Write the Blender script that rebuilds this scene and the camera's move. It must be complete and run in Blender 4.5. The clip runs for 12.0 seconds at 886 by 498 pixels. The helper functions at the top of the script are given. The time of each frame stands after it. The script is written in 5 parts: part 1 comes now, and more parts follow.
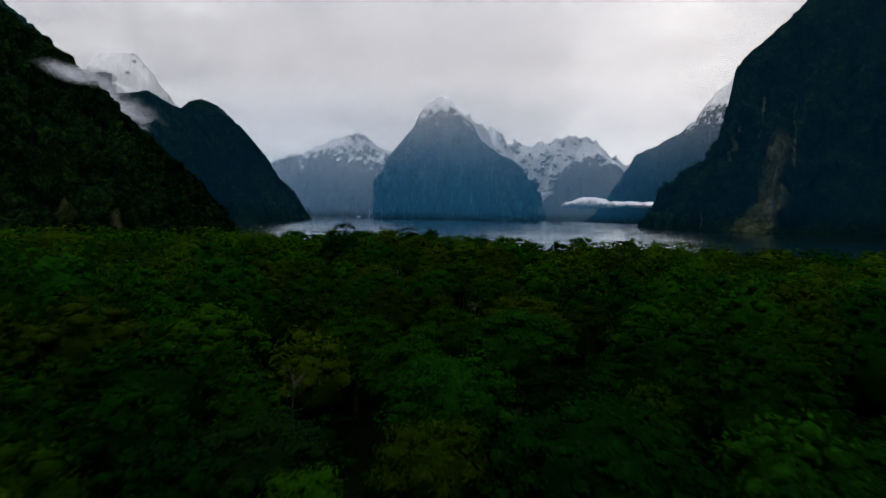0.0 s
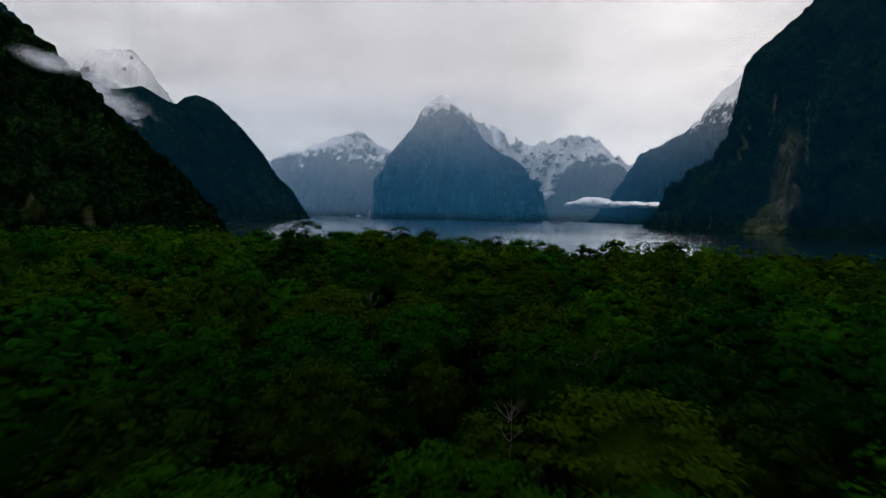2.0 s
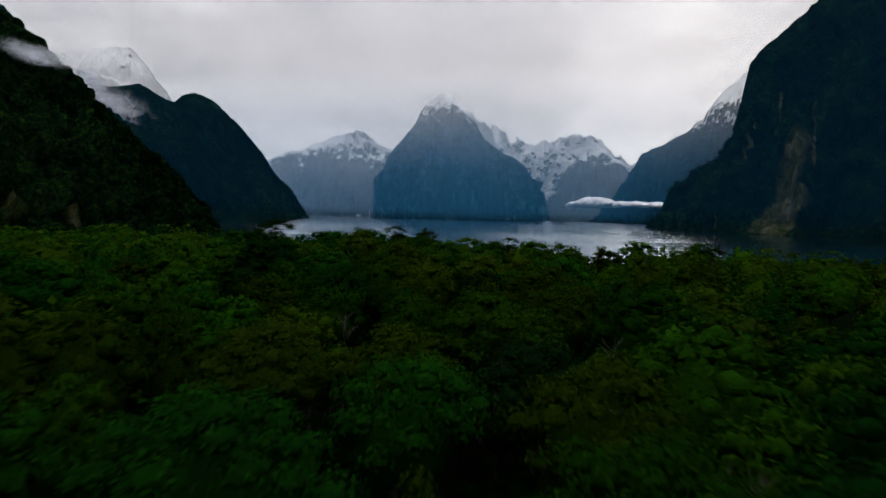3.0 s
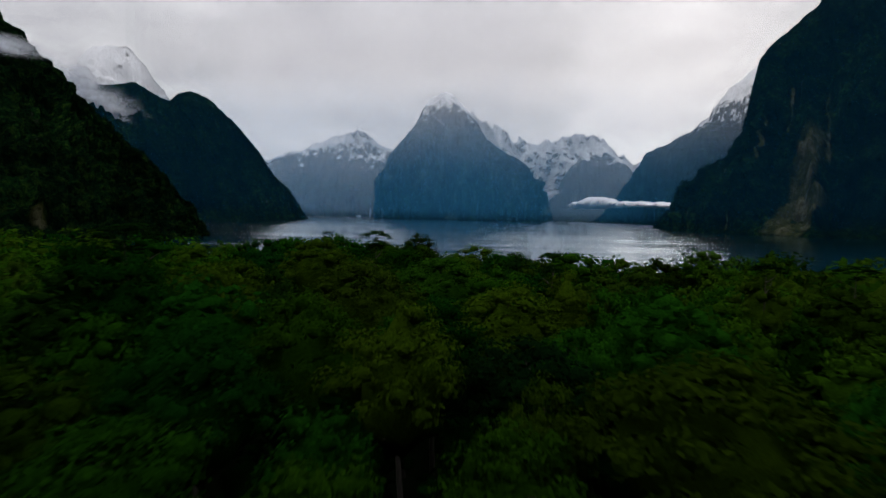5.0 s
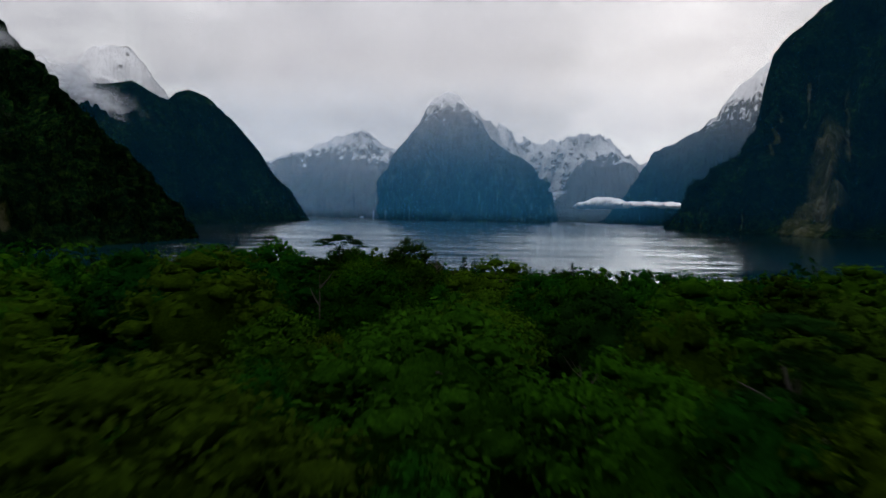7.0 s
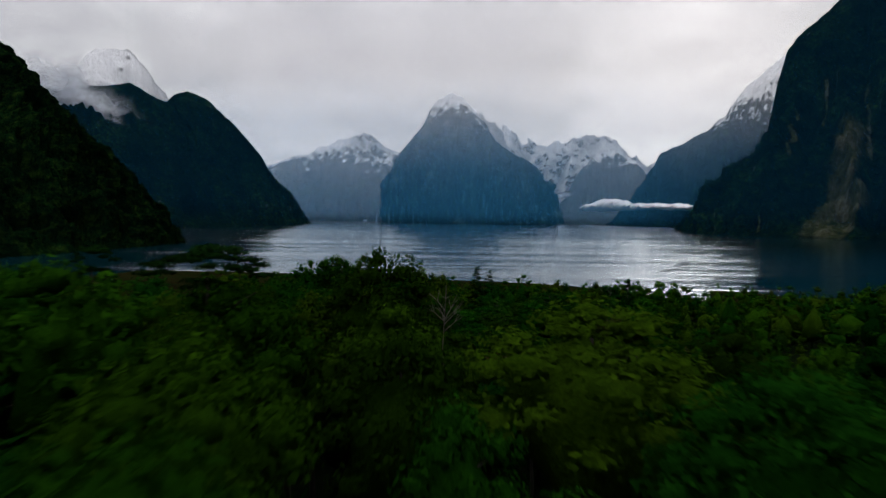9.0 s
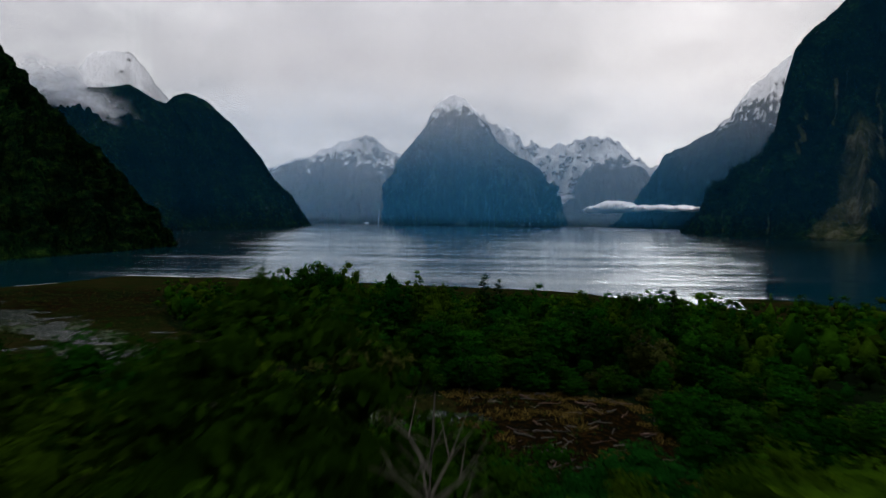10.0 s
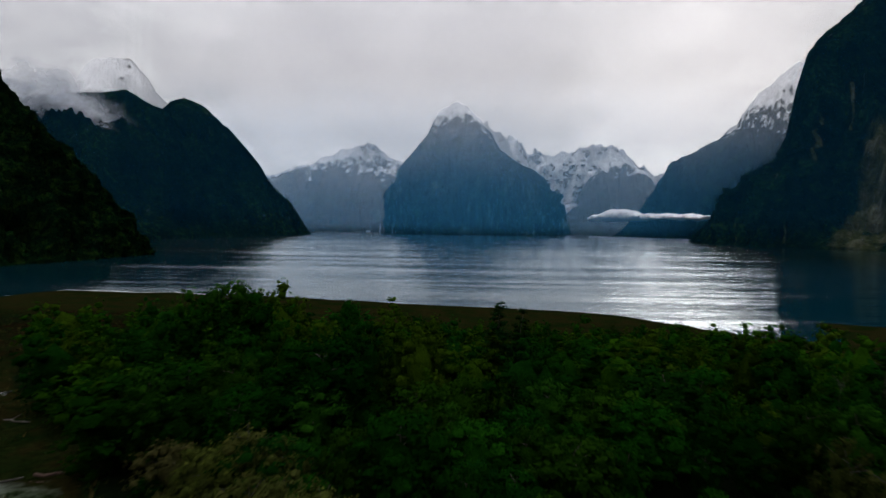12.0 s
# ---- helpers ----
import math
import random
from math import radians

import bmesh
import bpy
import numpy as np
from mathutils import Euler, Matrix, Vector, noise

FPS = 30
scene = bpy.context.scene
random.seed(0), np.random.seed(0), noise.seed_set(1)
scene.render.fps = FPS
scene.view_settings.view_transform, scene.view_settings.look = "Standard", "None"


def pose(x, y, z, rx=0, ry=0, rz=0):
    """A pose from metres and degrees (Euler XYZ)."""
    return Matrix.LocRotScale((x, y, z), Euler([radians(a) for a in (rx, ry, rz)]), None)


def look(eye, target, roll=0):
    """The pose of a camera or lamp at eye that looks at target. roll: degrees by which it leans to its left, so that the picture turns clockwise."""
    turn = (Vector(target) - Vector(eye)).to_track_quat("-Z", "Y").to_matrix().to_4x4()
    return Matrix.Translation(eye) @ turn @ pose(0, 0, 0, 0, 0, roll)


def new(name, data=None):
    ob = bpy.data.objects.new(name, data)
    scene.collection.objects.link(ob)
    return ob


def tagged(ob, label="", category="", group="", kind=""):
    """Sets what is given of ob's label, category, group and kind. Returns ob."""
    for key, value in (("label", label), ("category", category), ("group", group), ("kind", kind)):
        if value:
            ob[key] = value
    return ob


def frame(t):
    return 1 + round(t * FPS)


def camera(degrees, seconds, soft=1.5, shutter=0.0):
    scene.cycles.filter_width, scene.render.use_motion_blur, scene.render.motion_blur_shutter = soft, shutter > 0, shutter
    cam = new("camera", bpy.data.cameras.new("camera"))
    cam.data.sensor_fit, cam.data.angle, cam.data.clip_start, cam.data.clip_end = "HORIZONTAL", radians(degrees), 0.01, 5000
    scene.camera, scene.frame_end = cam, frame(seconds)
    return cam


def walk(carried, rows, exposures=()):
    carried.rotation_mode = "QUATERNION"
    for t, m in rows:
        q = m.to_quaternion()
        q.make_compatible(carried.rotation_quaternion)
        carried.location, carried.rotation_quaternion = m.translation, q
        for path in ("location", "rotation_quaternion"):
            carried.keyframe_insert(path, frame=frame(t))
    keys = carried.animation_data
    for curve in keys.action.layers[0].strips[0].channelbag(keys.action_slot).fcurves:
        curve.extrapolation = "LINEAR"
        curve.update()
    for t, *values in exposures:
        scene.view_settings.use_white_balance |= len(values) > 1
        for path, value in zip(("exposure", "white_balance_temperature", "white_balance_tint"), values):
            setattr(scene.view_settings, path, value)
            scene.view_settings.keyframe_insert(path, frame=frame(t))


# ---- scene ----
cam = camera(80.0, 12.0, 1.4, 0.5)
PATH = [
    (0, (-2.752, -7.385, 41.621), (-2.716, -5.39, 41.485), 1.0),
    (0.5, (-2.384, 4.837, 41.433), (-2.348, 6.832, 41.297), 1.0),
    (1, (-2.022, 17.105, 41.093), (-1.988, 19.1, 40.957), 1.1),
    (1.5, (-1.687, 29.413, 40.669), (-1.654, 31.408, 40.533), 1.2),
    (2, (-1.397, 41.636, 40.275), (-1.364, 43.631, 40.138), 1.2),
    (2.5, (-1.187, 53.843, 39.915), (-1.156, 55.838, 39.777), 1.2),
    (3, (-1.017, 66.05, 39.617), (-0.986, 68.045, 39.479), 1.3),
    (5, (0.524, 115.142, 39.321), (0.549, 117.137, 39.185), 1.2),
    (5.5, (0.888, 127.384, 39.064), (0.909, 129.379, 38.927), 1.2),
    (6, (1.179, 139.641, 38.757), (1.195, 141.637, 38.62), 1.2),
    (6.5, (1.379, 151.955, 38.368), (1.393, 153.951, 38.233), 1.2),
    (7, (1.213, 164.343, 38.151), (1.223, 166.339, 38.018), 1.1),
    (9, (0.624, 214.337, 36.634), (0.618, 216.333, 36.513), 0.8),
    (9.5, (0.752, 227.182, 36.277), (0.74, 229.179, 36.16), 0.7),
    (10, (1.024, 240.404, 35.769), (1.009, 242.4, 35.657), 0.7),
    (10.5, (1.159, 253.88, 35.142), (1.141, 255.877, 35.038), 0.6),
    (11, (1.363, 267.267, 34.438), (1.342, 269.264, 34.342), 0.7),
    (11.5, (1.86, 280.485, 33.851), (1.837, 282.483, 33.763), 0.7),
    (12, (2.567, 293.496, 33.447), (2.542, 295.494, 33.368), 0.8),
]
walk(cam, [(t, look(eye, target, roll)) for t, eye, target, roll in PATH])

# ---- light ----
SUN_AZ, SUN_EL = radians(25), radians(24)      # behind thin cloud, to the right of the fjord


def build_world():
    world = bpy.data.worlds.new("overcast_sky")
    scene.world = world
    world.use_nodes = True
    nt = world.node_tree
    n, l = nt.nodes, nt.links
    n.clear()
    out = n.new("ShaderNodeOutputWorld")
    bg = n.new("ShaderNodeBackground")
    sky = n.new("ShaderNodeTexSky")
    sky.sky_type, sky.sun_disc = "NISHITA", False
    sky.sun_elevation, sky.sun_rotation = SUN_EL, SUN_AZ
    sky.air_density, sky.dust_density = 1.0, 3.0
    tc = n.new("ShaderNodeTexCoord")
    mp = n.new("ShaderNodeMapping")
    mp.inputs["Scale"].default_value = (1.0, 1.0, 3.2)
    nz = n.new("ShaderNodeTexNoise")
    nz.inputs["Scale"].default_value, nz.inputs["Detail"].default_value, nz.inputs["Roughness"].default_value = 2.3, 7.0, 0.55
    nz.inputs["Distortion"].default_value = 0.6
    cloud = n.new("ShaderNodeValToRGB")
    cloud.color_ramp.elements[0].position, cloud.color_ramp.elements[0].color = 0.34, CLOUD_DARK
    cloud.color_ramp.elements[1].position, cloud.color_ramp.elements[1].color = 0.66, CLOUD_LIGHT
    # sky is brightened towards the zenith, up to OVERHEAD times, to lift the snow
    sep = n.new("ShaderNodeSeparateXYZ")
    high = n.new("ShaderNodeMapRange")
    high.inputs["From Min"].default_value, high.inputs["From Max"].default_value = 0.28, 0.85
    high.inputs["To Min"].default_value, high.inputs["To Max"].default_value = 1.0, OVERHEAD
    grade = n.new("ShaderNodeMix")
    grade.data_type, grade.blend_type = "RGBA", "MULTIPLY"
    grade.inputs["Factor"].default_value = 1.0
    # thin place in front of the sun
    dot = n.new("ShaderNodeVectorMath")
    dot.operation = "DOT_PRODUCT"
    gap = (math.sin(radians(23.5)) * math.cos(radians(12)), math.cos(radians(23.5)) * math.cos(radians(12)), math.sin(radians(12)))
    dot.inputs[1].default_value = gap
    glow = n.new("ShaderNodeMapRange")
    glow.interpolation_type = "SMOOTHSTEP"
    glow.inputs["From Min"].default_value, glow.inputs["From Max"].default_value = 0.972, 1.0
    glow.inputs["To Min"].default_value, glow.inputs["To Max"].default_value = 1.0, 1.42
    lift = n.new("ShaderNodeMix")
    lift.data_type, lift.blend_type = "RGBA", "MULTIPLY"
    lift.inputs["Factor"].default_value = 1.0
    veil = n.new("ShaderNodeMix")
    veil.data_type = "RGBA"
    veil.inputs["Factor"].default_value = 0.96
    l.new(tc.outputs["Generated"], mp.inputs["Vector"])
    l.new(mp.outputs["Vector"], nz.inputs["Vector"])
    # ragged smaller cloud within the broad masses
    fine, mixed = n.new("ShaderNodeTexNoise"), n.new("ShaderNodeMix")
    fine.inputs["Scale"].default_value, fine.inputs["Detail"].default_value, fine.inputs["Roughness"].default_value = 7.5, 6.0, 0.6
    fine.inputs["Distortion"].default_value = 0.9
    mixed.inputs["Factor"].default_value = 0.34
    l.new(mp.outputs["Vector"], fine.inputs["Vector"])
    l.new(nz.outputs["Fac"], mixed.inputs["A"])
    l.new(fine.outputs["Fac"], mixed.inputs["B"])
    l.new(mixed.outputs["Result"], cloud.inputs["Fac"])
    l.new(tc.outputs["Generated"], sep.inputs["Vector"])
    l.new(sep.outputs["Z"], high.inputs["Value"])
    l.new(cloud.outputs["Color"], grade.inputs["A"])
    l.new(high.outputs["Result"], grade.inputs["B"])
    l.new(tc.outputs["Generated"], dot.inputs[0])
    l.new(dot.outputs["Value"], glow.inputs["Value"])
    l.new(grade.outputs["Result"], lift.inputs["A"])
    l.new(glow.outputs["Result"], lift.inputs["B"])
    l.new(sky.outputs["Color"], veil.inputs["A"])
    l.new(lift.outputs["Result"], veil.inputs["B"])
    l.new(veil.outputs["Result"], bg.inputs["Color"])
    bg.inputs["Strength"].default_value = SKY_STRENGTH
    l.new(bg.outputs["Background"], out.inputs["Surface"])


SKY_STRENGTH, OVERHEAD = 0.1, 2.9
CLOUD_DARK, CLOUD_LIGHT = (3.9, 3.9, 4.2, 1), (7.6, 7.5, 7.75, 1)
build_world()
sun = new("sun", bpy.data.lights.new("sun", "SUN"))
sun.data.energy, sun.data.angle, sun.data.color = 0.5, radians(20), (1.0, 0.96, 0.9)
sun.matrix_world = look((0, 0, 0), (-math.sin(SUN_AZ) * math.cos(SUN_EL), -math.cos(SUN_AZ) * math.cos(SUN_EL), -math.sin(SUN_EL)))
sun.location = (300, 600, 400)


# ---- materials ----
def material(name):
    mat = bpy.data.materials.new(name)
    mat.use_nodes = True
    return mat, mat.node_tree.nodes, mat.node_tree.links, mat.node_tree.nodes["Principled BSDF"]


def noise_node(n, l, vector, scale, detail=5.0, rough=0.55, stretch=None):
    if stretch:
        mp = n.new("ShaderNodeMapping")
        mp.inputs["Scale"].default_value = stretch
        l.new(vector, mp.inputs["Vector"])
        vector = mp.outputs["Vector"]
    nz = n.new("ShaderNodeTexNoise")
    nz.inputs["Scale"].default_value, nz.inputs["Detail"].default_value, nz.inputs["Roughness"].default_value = scale, detail, rough
    l.new(vector, nz.inputs["Vector"])
    return nz.outputs["Fac"]


def ramp(n, l, value, stops):
    r = n.new("ShaderNodeValToRGB")
    e = r.color_ramp.elements
    while len(e) < len(stops):
        e.new(0.5)
    for k, (at, c) in enumerate(stops):
        e[k].position, e[k].color = at, (*c, 1)
    l.new(value, r.inputs["Fac"])
    return r.outputs["Color"]


def span(n, l, value, a, b, c=0.0, d=1.0):
    m = n.new("ShaderNodeMapRange")
    for key, v in zip(("From Min", "From Max", "To Min", "To Max"), (a, b, c, d)):
        m.inputs[key].default_value = v
    l.new(value, m.inputs["Value"])
    return m.outputs["Result"]


def calc(n, l, op, a, b):
    m = n.new("ShaderNodeMath")
    m.operation = op
    for k, v in enumerate((a, b)):
        if isinstance(v, (int, float)):
            m.inputs[k].default_value = v
        else:
            l.new(v, m.inputs[k])
    return m.outputs["Value"]


def blend(n, l, factor, a, b, kind="MIX"):
    m = n.new("ShaderNodeMix")
    m.data_type, m.blend_type = "RGBA", kind
    for key, v in (("Factor", factor), ("A", a), ("B", b)):
        if isinstance(v, tuple):
            m.inputs[key].default_value = (*v, 1)
        elif isinstance(v, (int, float)):
            m.inputs[key].default_value = v
        else:
            l.new(v, m.inputs[key])
    return m.outputs["Result"]


def bump(n, l, bsdf, height, strength, distance):
    b = n.new("ShaderNodeBump")
    b.inputs["Strength"].default_value, b.inputs["Distance"].default_value = strength, distance
    l.new(height, b.inputs["Height"])
    l.new(b.outputs["Normal"], bsdf.inputs["Normal"])


def position(n):
    return n.new("ShaderNodeNewGeometry").outputs["Position"]


def leaf_material(name, stops, per_object, mass=False):
    """Small dull leaves: hue by tree, grain by spray; mass: the close inner foliage, with a leafy relief."""
    mat, n, l, b = material(name)
    p = position(n)
    if per_object:
        pick = n.new("ShaderNodeObjectInfo").outputs["Random"]
    else:
        at = n.new("ShaderNodeAttribute")
        at.attribute_name = "tint"
        pick = at.outputs["Fac"]
    col = ramp(n, l, pick, stops)
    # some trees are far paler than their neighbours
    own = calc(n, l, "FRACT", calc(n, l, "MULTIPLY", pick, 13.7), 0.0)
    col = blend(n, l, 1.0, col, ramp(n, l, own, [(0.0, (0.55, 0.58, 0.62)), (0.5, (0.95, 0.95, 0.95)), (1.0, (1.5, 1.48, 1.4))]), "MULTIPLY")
    if not mass:
        isle = n.new("ShaderNodeNewGeometry").outputs["Random Per Island"]
        col = blend(n, l, 1.0, col, ramp(n, l, isle, [(0.0, (0.8, 0.82, 0.85)), (0.6, (1.0, 1.0, 1.0)), (1.0, (1.35, 1.3, 1.1))]), "MULTIPLY")
    clump = noise_node(n, l, p, 0.7, 3.0, 0.6)
    col = blend(n, l, 1.0, col, ramp(n, l, clump, [(0.3, (0.75, 0.78, 0.8)), (0.7, (1.28, 1.22, 1.1))]), "MULTIPLY")
    grain = noise_node(n, l, p, 4.5, 4.0, 0.7)
    col = blend(n, l, 1.0, col, ramp(n, l, grain, [(0.35, (0.65, 0.65, 0.68)), (0.65, (1.3, 1.28, 1.2))]), "MULTIPLY")
    l.new(col, b.inputs["Base Color"])
    b.inputs["Roughness"].default_value = 0.7
    b.inputs["Specular IOR Level"].default_value = 0.0
    if mass:
        bump(n, l, b, calc(n, l, "ADD", grain, calc(n, l, "MULTIPLY", clump, 1.5)), 1.0, 0.35)
    else:
        glow, mix = n.new("ShaderNodeBsdfTranslucent"), n.new("ShaderNodeMixShader")
        l.new(col, glow.inputs["Color"])
        mix.inputs["Fac"].default_value = 0.35
        l.new(b.outputs["BSDF"], mix.inputs[1])
        l.new(glow.outputs["BSDF"], mix.inputs[2])
        l.new(mix.outputs["Shader"], n["Material Output"].inputs["Surface"])
    return mat


GREENS = [(0.0, (0.0029, 0.0215, 0.0023)), (0.28, (0.0044, 0.0272, 0.0021)), (0.5, (0.0066, 0.0319, 0.0018)), (0.68, (0.0108, 0.0345, 0.0017)), (0.84, (0.0142, 0.0319, 0.0019)), (0.93, (0.0127, 0.0256, 0.0021)), (1.0, (0.0031, 0.0236, 0.0031))]
FRESH = [(0.0, (0.0026, 0.0234, 0.0019)), (0.4, (0.0051, 0.0312, 0.0019)), (0.7, (0.0064, 0.0370, 0.0024)), (0.88, (0.0122, 0.0351, 0.0024)), (1.0, (0.0026, 0.0234, 0.0029))]
OLIVES = [(0.0, (0.0121, 0.0329, 0.0020)), (0.5, (0.0181, 0.0356, 0.0020)), (1.0, (0.0099, 0.0363, 0.0026))]
DARKS = [(0.0, (0.0024, 0.0117, 0.0027)), (1.0, (0.0049, 0.0184, 0.0032))]
PALES = [(0.0, (0.0320, 0.0400, 0.0110)), (0.5, (0.0260, 0.0360, 0.0075)), (1.0, (0.0500, 0.0480, 0.0180))]
LEAF_NEAR = [leaf_material("beech_leaves", GREENS, True), leaf_material("beech_inner_leaves", GREENS, True, True)]
LEAF_FAR = [leaf_material("forest_leaves", GREENS, False), leaf_material("forest_inner_leaves", GREENS, False, True)]
LEAF_FRESH = [leaf_material("young_leaves", FRESH, True), leaf_material("young_inner_leaves", FRESH, True, True)]
LEAF_OLIVE = [leaf_material("olive_leaves", OLIVES, True), leaf_material("olive_inner_leaves", OLIVES, True, True)]
LEAF_DARK = [leaf_material("podocarp_leaves", DARKS, True), leaf_material("podocarp_inner_leaves", DARKS, True, True)]
LEAF_PALE = [leaf_material("dry_shrub_leaves", PALES, True), leaf_material("dry_shrub_inner_leaves", PALES, True, True)]


def bark_material(name, dark, light):
    mat, n, l, b = material(name)
    f = noise_node(n, l, position(n), 4.0, 6.0, 0.65, (1, 1, 0.2))
    l.new(ramp(n, l, f, [(0.3, dark), (0.7, light)]), b.inputs["Base Color"])
    b.inputs["Roughness"].default_value = 0.85
    bump(n, l, b, f, 0.6, 0.04)
    return mat


BARK = bark_material("bark", (0.008, 0.007, 0.005), (0.033, 0.028, 0.021))
DEADWOOD = bark_material("bleached_wood", (0.023, 0.020, 0.015), (0.079, 0.069, 0.056))
REDWOOD = bark_material("wet_red_log", (0.020, 0.009, 0.004), (0.059, 0.026, 0.015))


def slope_material(name, snow_line, snow_soft, scar, brush=1.0, gully=0.0, slip=False, crags=0.0, lush=1.0):
    """Bush-clad rock: forest below, bare streaks of rock, snow above a ragged line; crags: how far dark rock breaks through the snow."""
    mat, n, l, b = material(name)
    p = position(n)
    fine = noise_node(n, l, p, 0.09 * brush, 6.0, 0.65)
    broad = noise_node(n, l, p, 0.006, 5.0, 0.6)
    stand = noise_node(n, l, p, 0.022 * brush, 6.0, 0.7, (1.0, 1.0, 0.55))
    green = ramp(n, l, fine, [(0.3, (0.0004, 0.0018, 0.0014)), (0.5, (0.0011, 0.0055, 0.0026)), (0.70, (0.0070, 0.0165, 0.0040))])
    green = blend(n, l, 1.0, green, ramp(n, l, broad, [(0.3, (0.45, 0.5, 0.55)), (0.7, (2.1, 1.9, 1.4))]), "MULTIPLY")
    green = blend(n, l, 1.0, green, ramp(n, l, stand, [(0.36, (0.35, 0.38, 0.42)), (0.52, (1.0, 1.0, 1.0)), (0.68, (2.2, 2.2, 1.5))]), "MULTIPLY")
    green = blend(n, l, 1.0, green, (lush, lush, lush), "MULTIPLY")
    streak = noise_node(n, l, p, 0.035, 7.0, 0.66, (1.0, 1.0, 0.07))
    rock = ramp(n, l, noise_node(n, l, p, 0.05, 6.0, 0.7, (1, 1, 0.4)), [(0.35, (0.008, 0.014, 0.010)), (0.75, (0.075, 0.080, 0.062))])
    bare = span(n, l, calc(n, l, "ADD", streak, calc(n, l, "MULTIPLY", broad, 0.5)), scar, scar + 0.07)
    col = blend(n, l, bare, green, rock)
    if slip:
        at = n.new("ShaderNodeAttribute")
        at.attribute_name = "slip"
        raw = ramp(n, l, noise_node(n, l, p, 0.03, 5.0, 0.62, (1, 1, 0.35)), [(0.34, (0.005, 0.012, 0.004)), (0.52, (0.030, 0.034, 0.011)), (0.74, (0.105, 0.104, 0.066))])
        worn = calc(n, l, "ADD", at.outputs["Fac"], calc(n, l, "MULTIPLY", calc(n, l, "SUBTRACT", noise_node(n, l, p, 0.025, 5.0, 0.65, (1, 1, 0.35)), 0.5), 1.4))
        col = blend(n, l, calc(n, l, "MULTIPLY", span(n, l, worn, 0.35, 0.80), span(n, l, at.outputs["Fac"], 0.05, 0.3)), col, raw)
    sep = n.new("ShaderNodeSeparateXYZ")
    l.new(p, sep.inputs["Vector"])
    nrm = n.new("ShaderNodeSeparateXYZ")
    l.new(n.new("ShaderNodeNewGeometry").outputs["Normal"], nrm.inputs["Vector"])
    rag = noise_node(n, l, p, 0.016, 8.0, 0.74, (1.0, 1.0, 0.6))
    level = calc(n, l, "ADD", sep.outputs["Z"], calc(n, l, "MULTIPLY", calc(n, l, "SUBTRACT", rag, 0.5), 420.0 if gully else 700.0))
    level = calc(n, l, "ADD", level, calc(n, l, "MULTIPLY", nrm.outputs["Z"], 160.0 + gully * 0.6))
    if gully:
        runs = noise_node(n, l, p, 0.015, 8.0, 0.70, (1.0, 0.8, 0.75))
        level = calc(n, l, "ADD", level, calc(n, l, "MULTIPLY", calc(n, l, "SUBTRACT", runs, 0.5), gully * 3.0))
    snow = span(n, l, level, snow_line, snow_line + snow_soft)
    if crags:
        teeth = noise_node(n, l, p, 0.011, 9.0, 0.72, (1.0, 1.0, 0.8))
        snow = calc(n, l, "MULTIPLY", snow, span(n, l, calc(n, l, "ADD", teeth, calc(n, l, "MULTIPLY", nrm.outputs["Z"], 0.22)), crags, crags + 0.10))
    col = blend(n, l, snow, col, (0.90, 0.91, 0.93))
    l.new(col, b.inputs["Base Color"])
    b.inputs["Roughness"].default_value = 0.9
    b.inputs["Specular IOR Level"].default_value = 0.0
    bump(n, l, b, calc(n, l, "ADD", calc(n, l, "ADD", fine, calc(n, l, "MULTIPLY", stand, 2.0)), calc(n, l, "MULTIPLY", streak, 2.0)), 1.0, 14.0)
    return mat


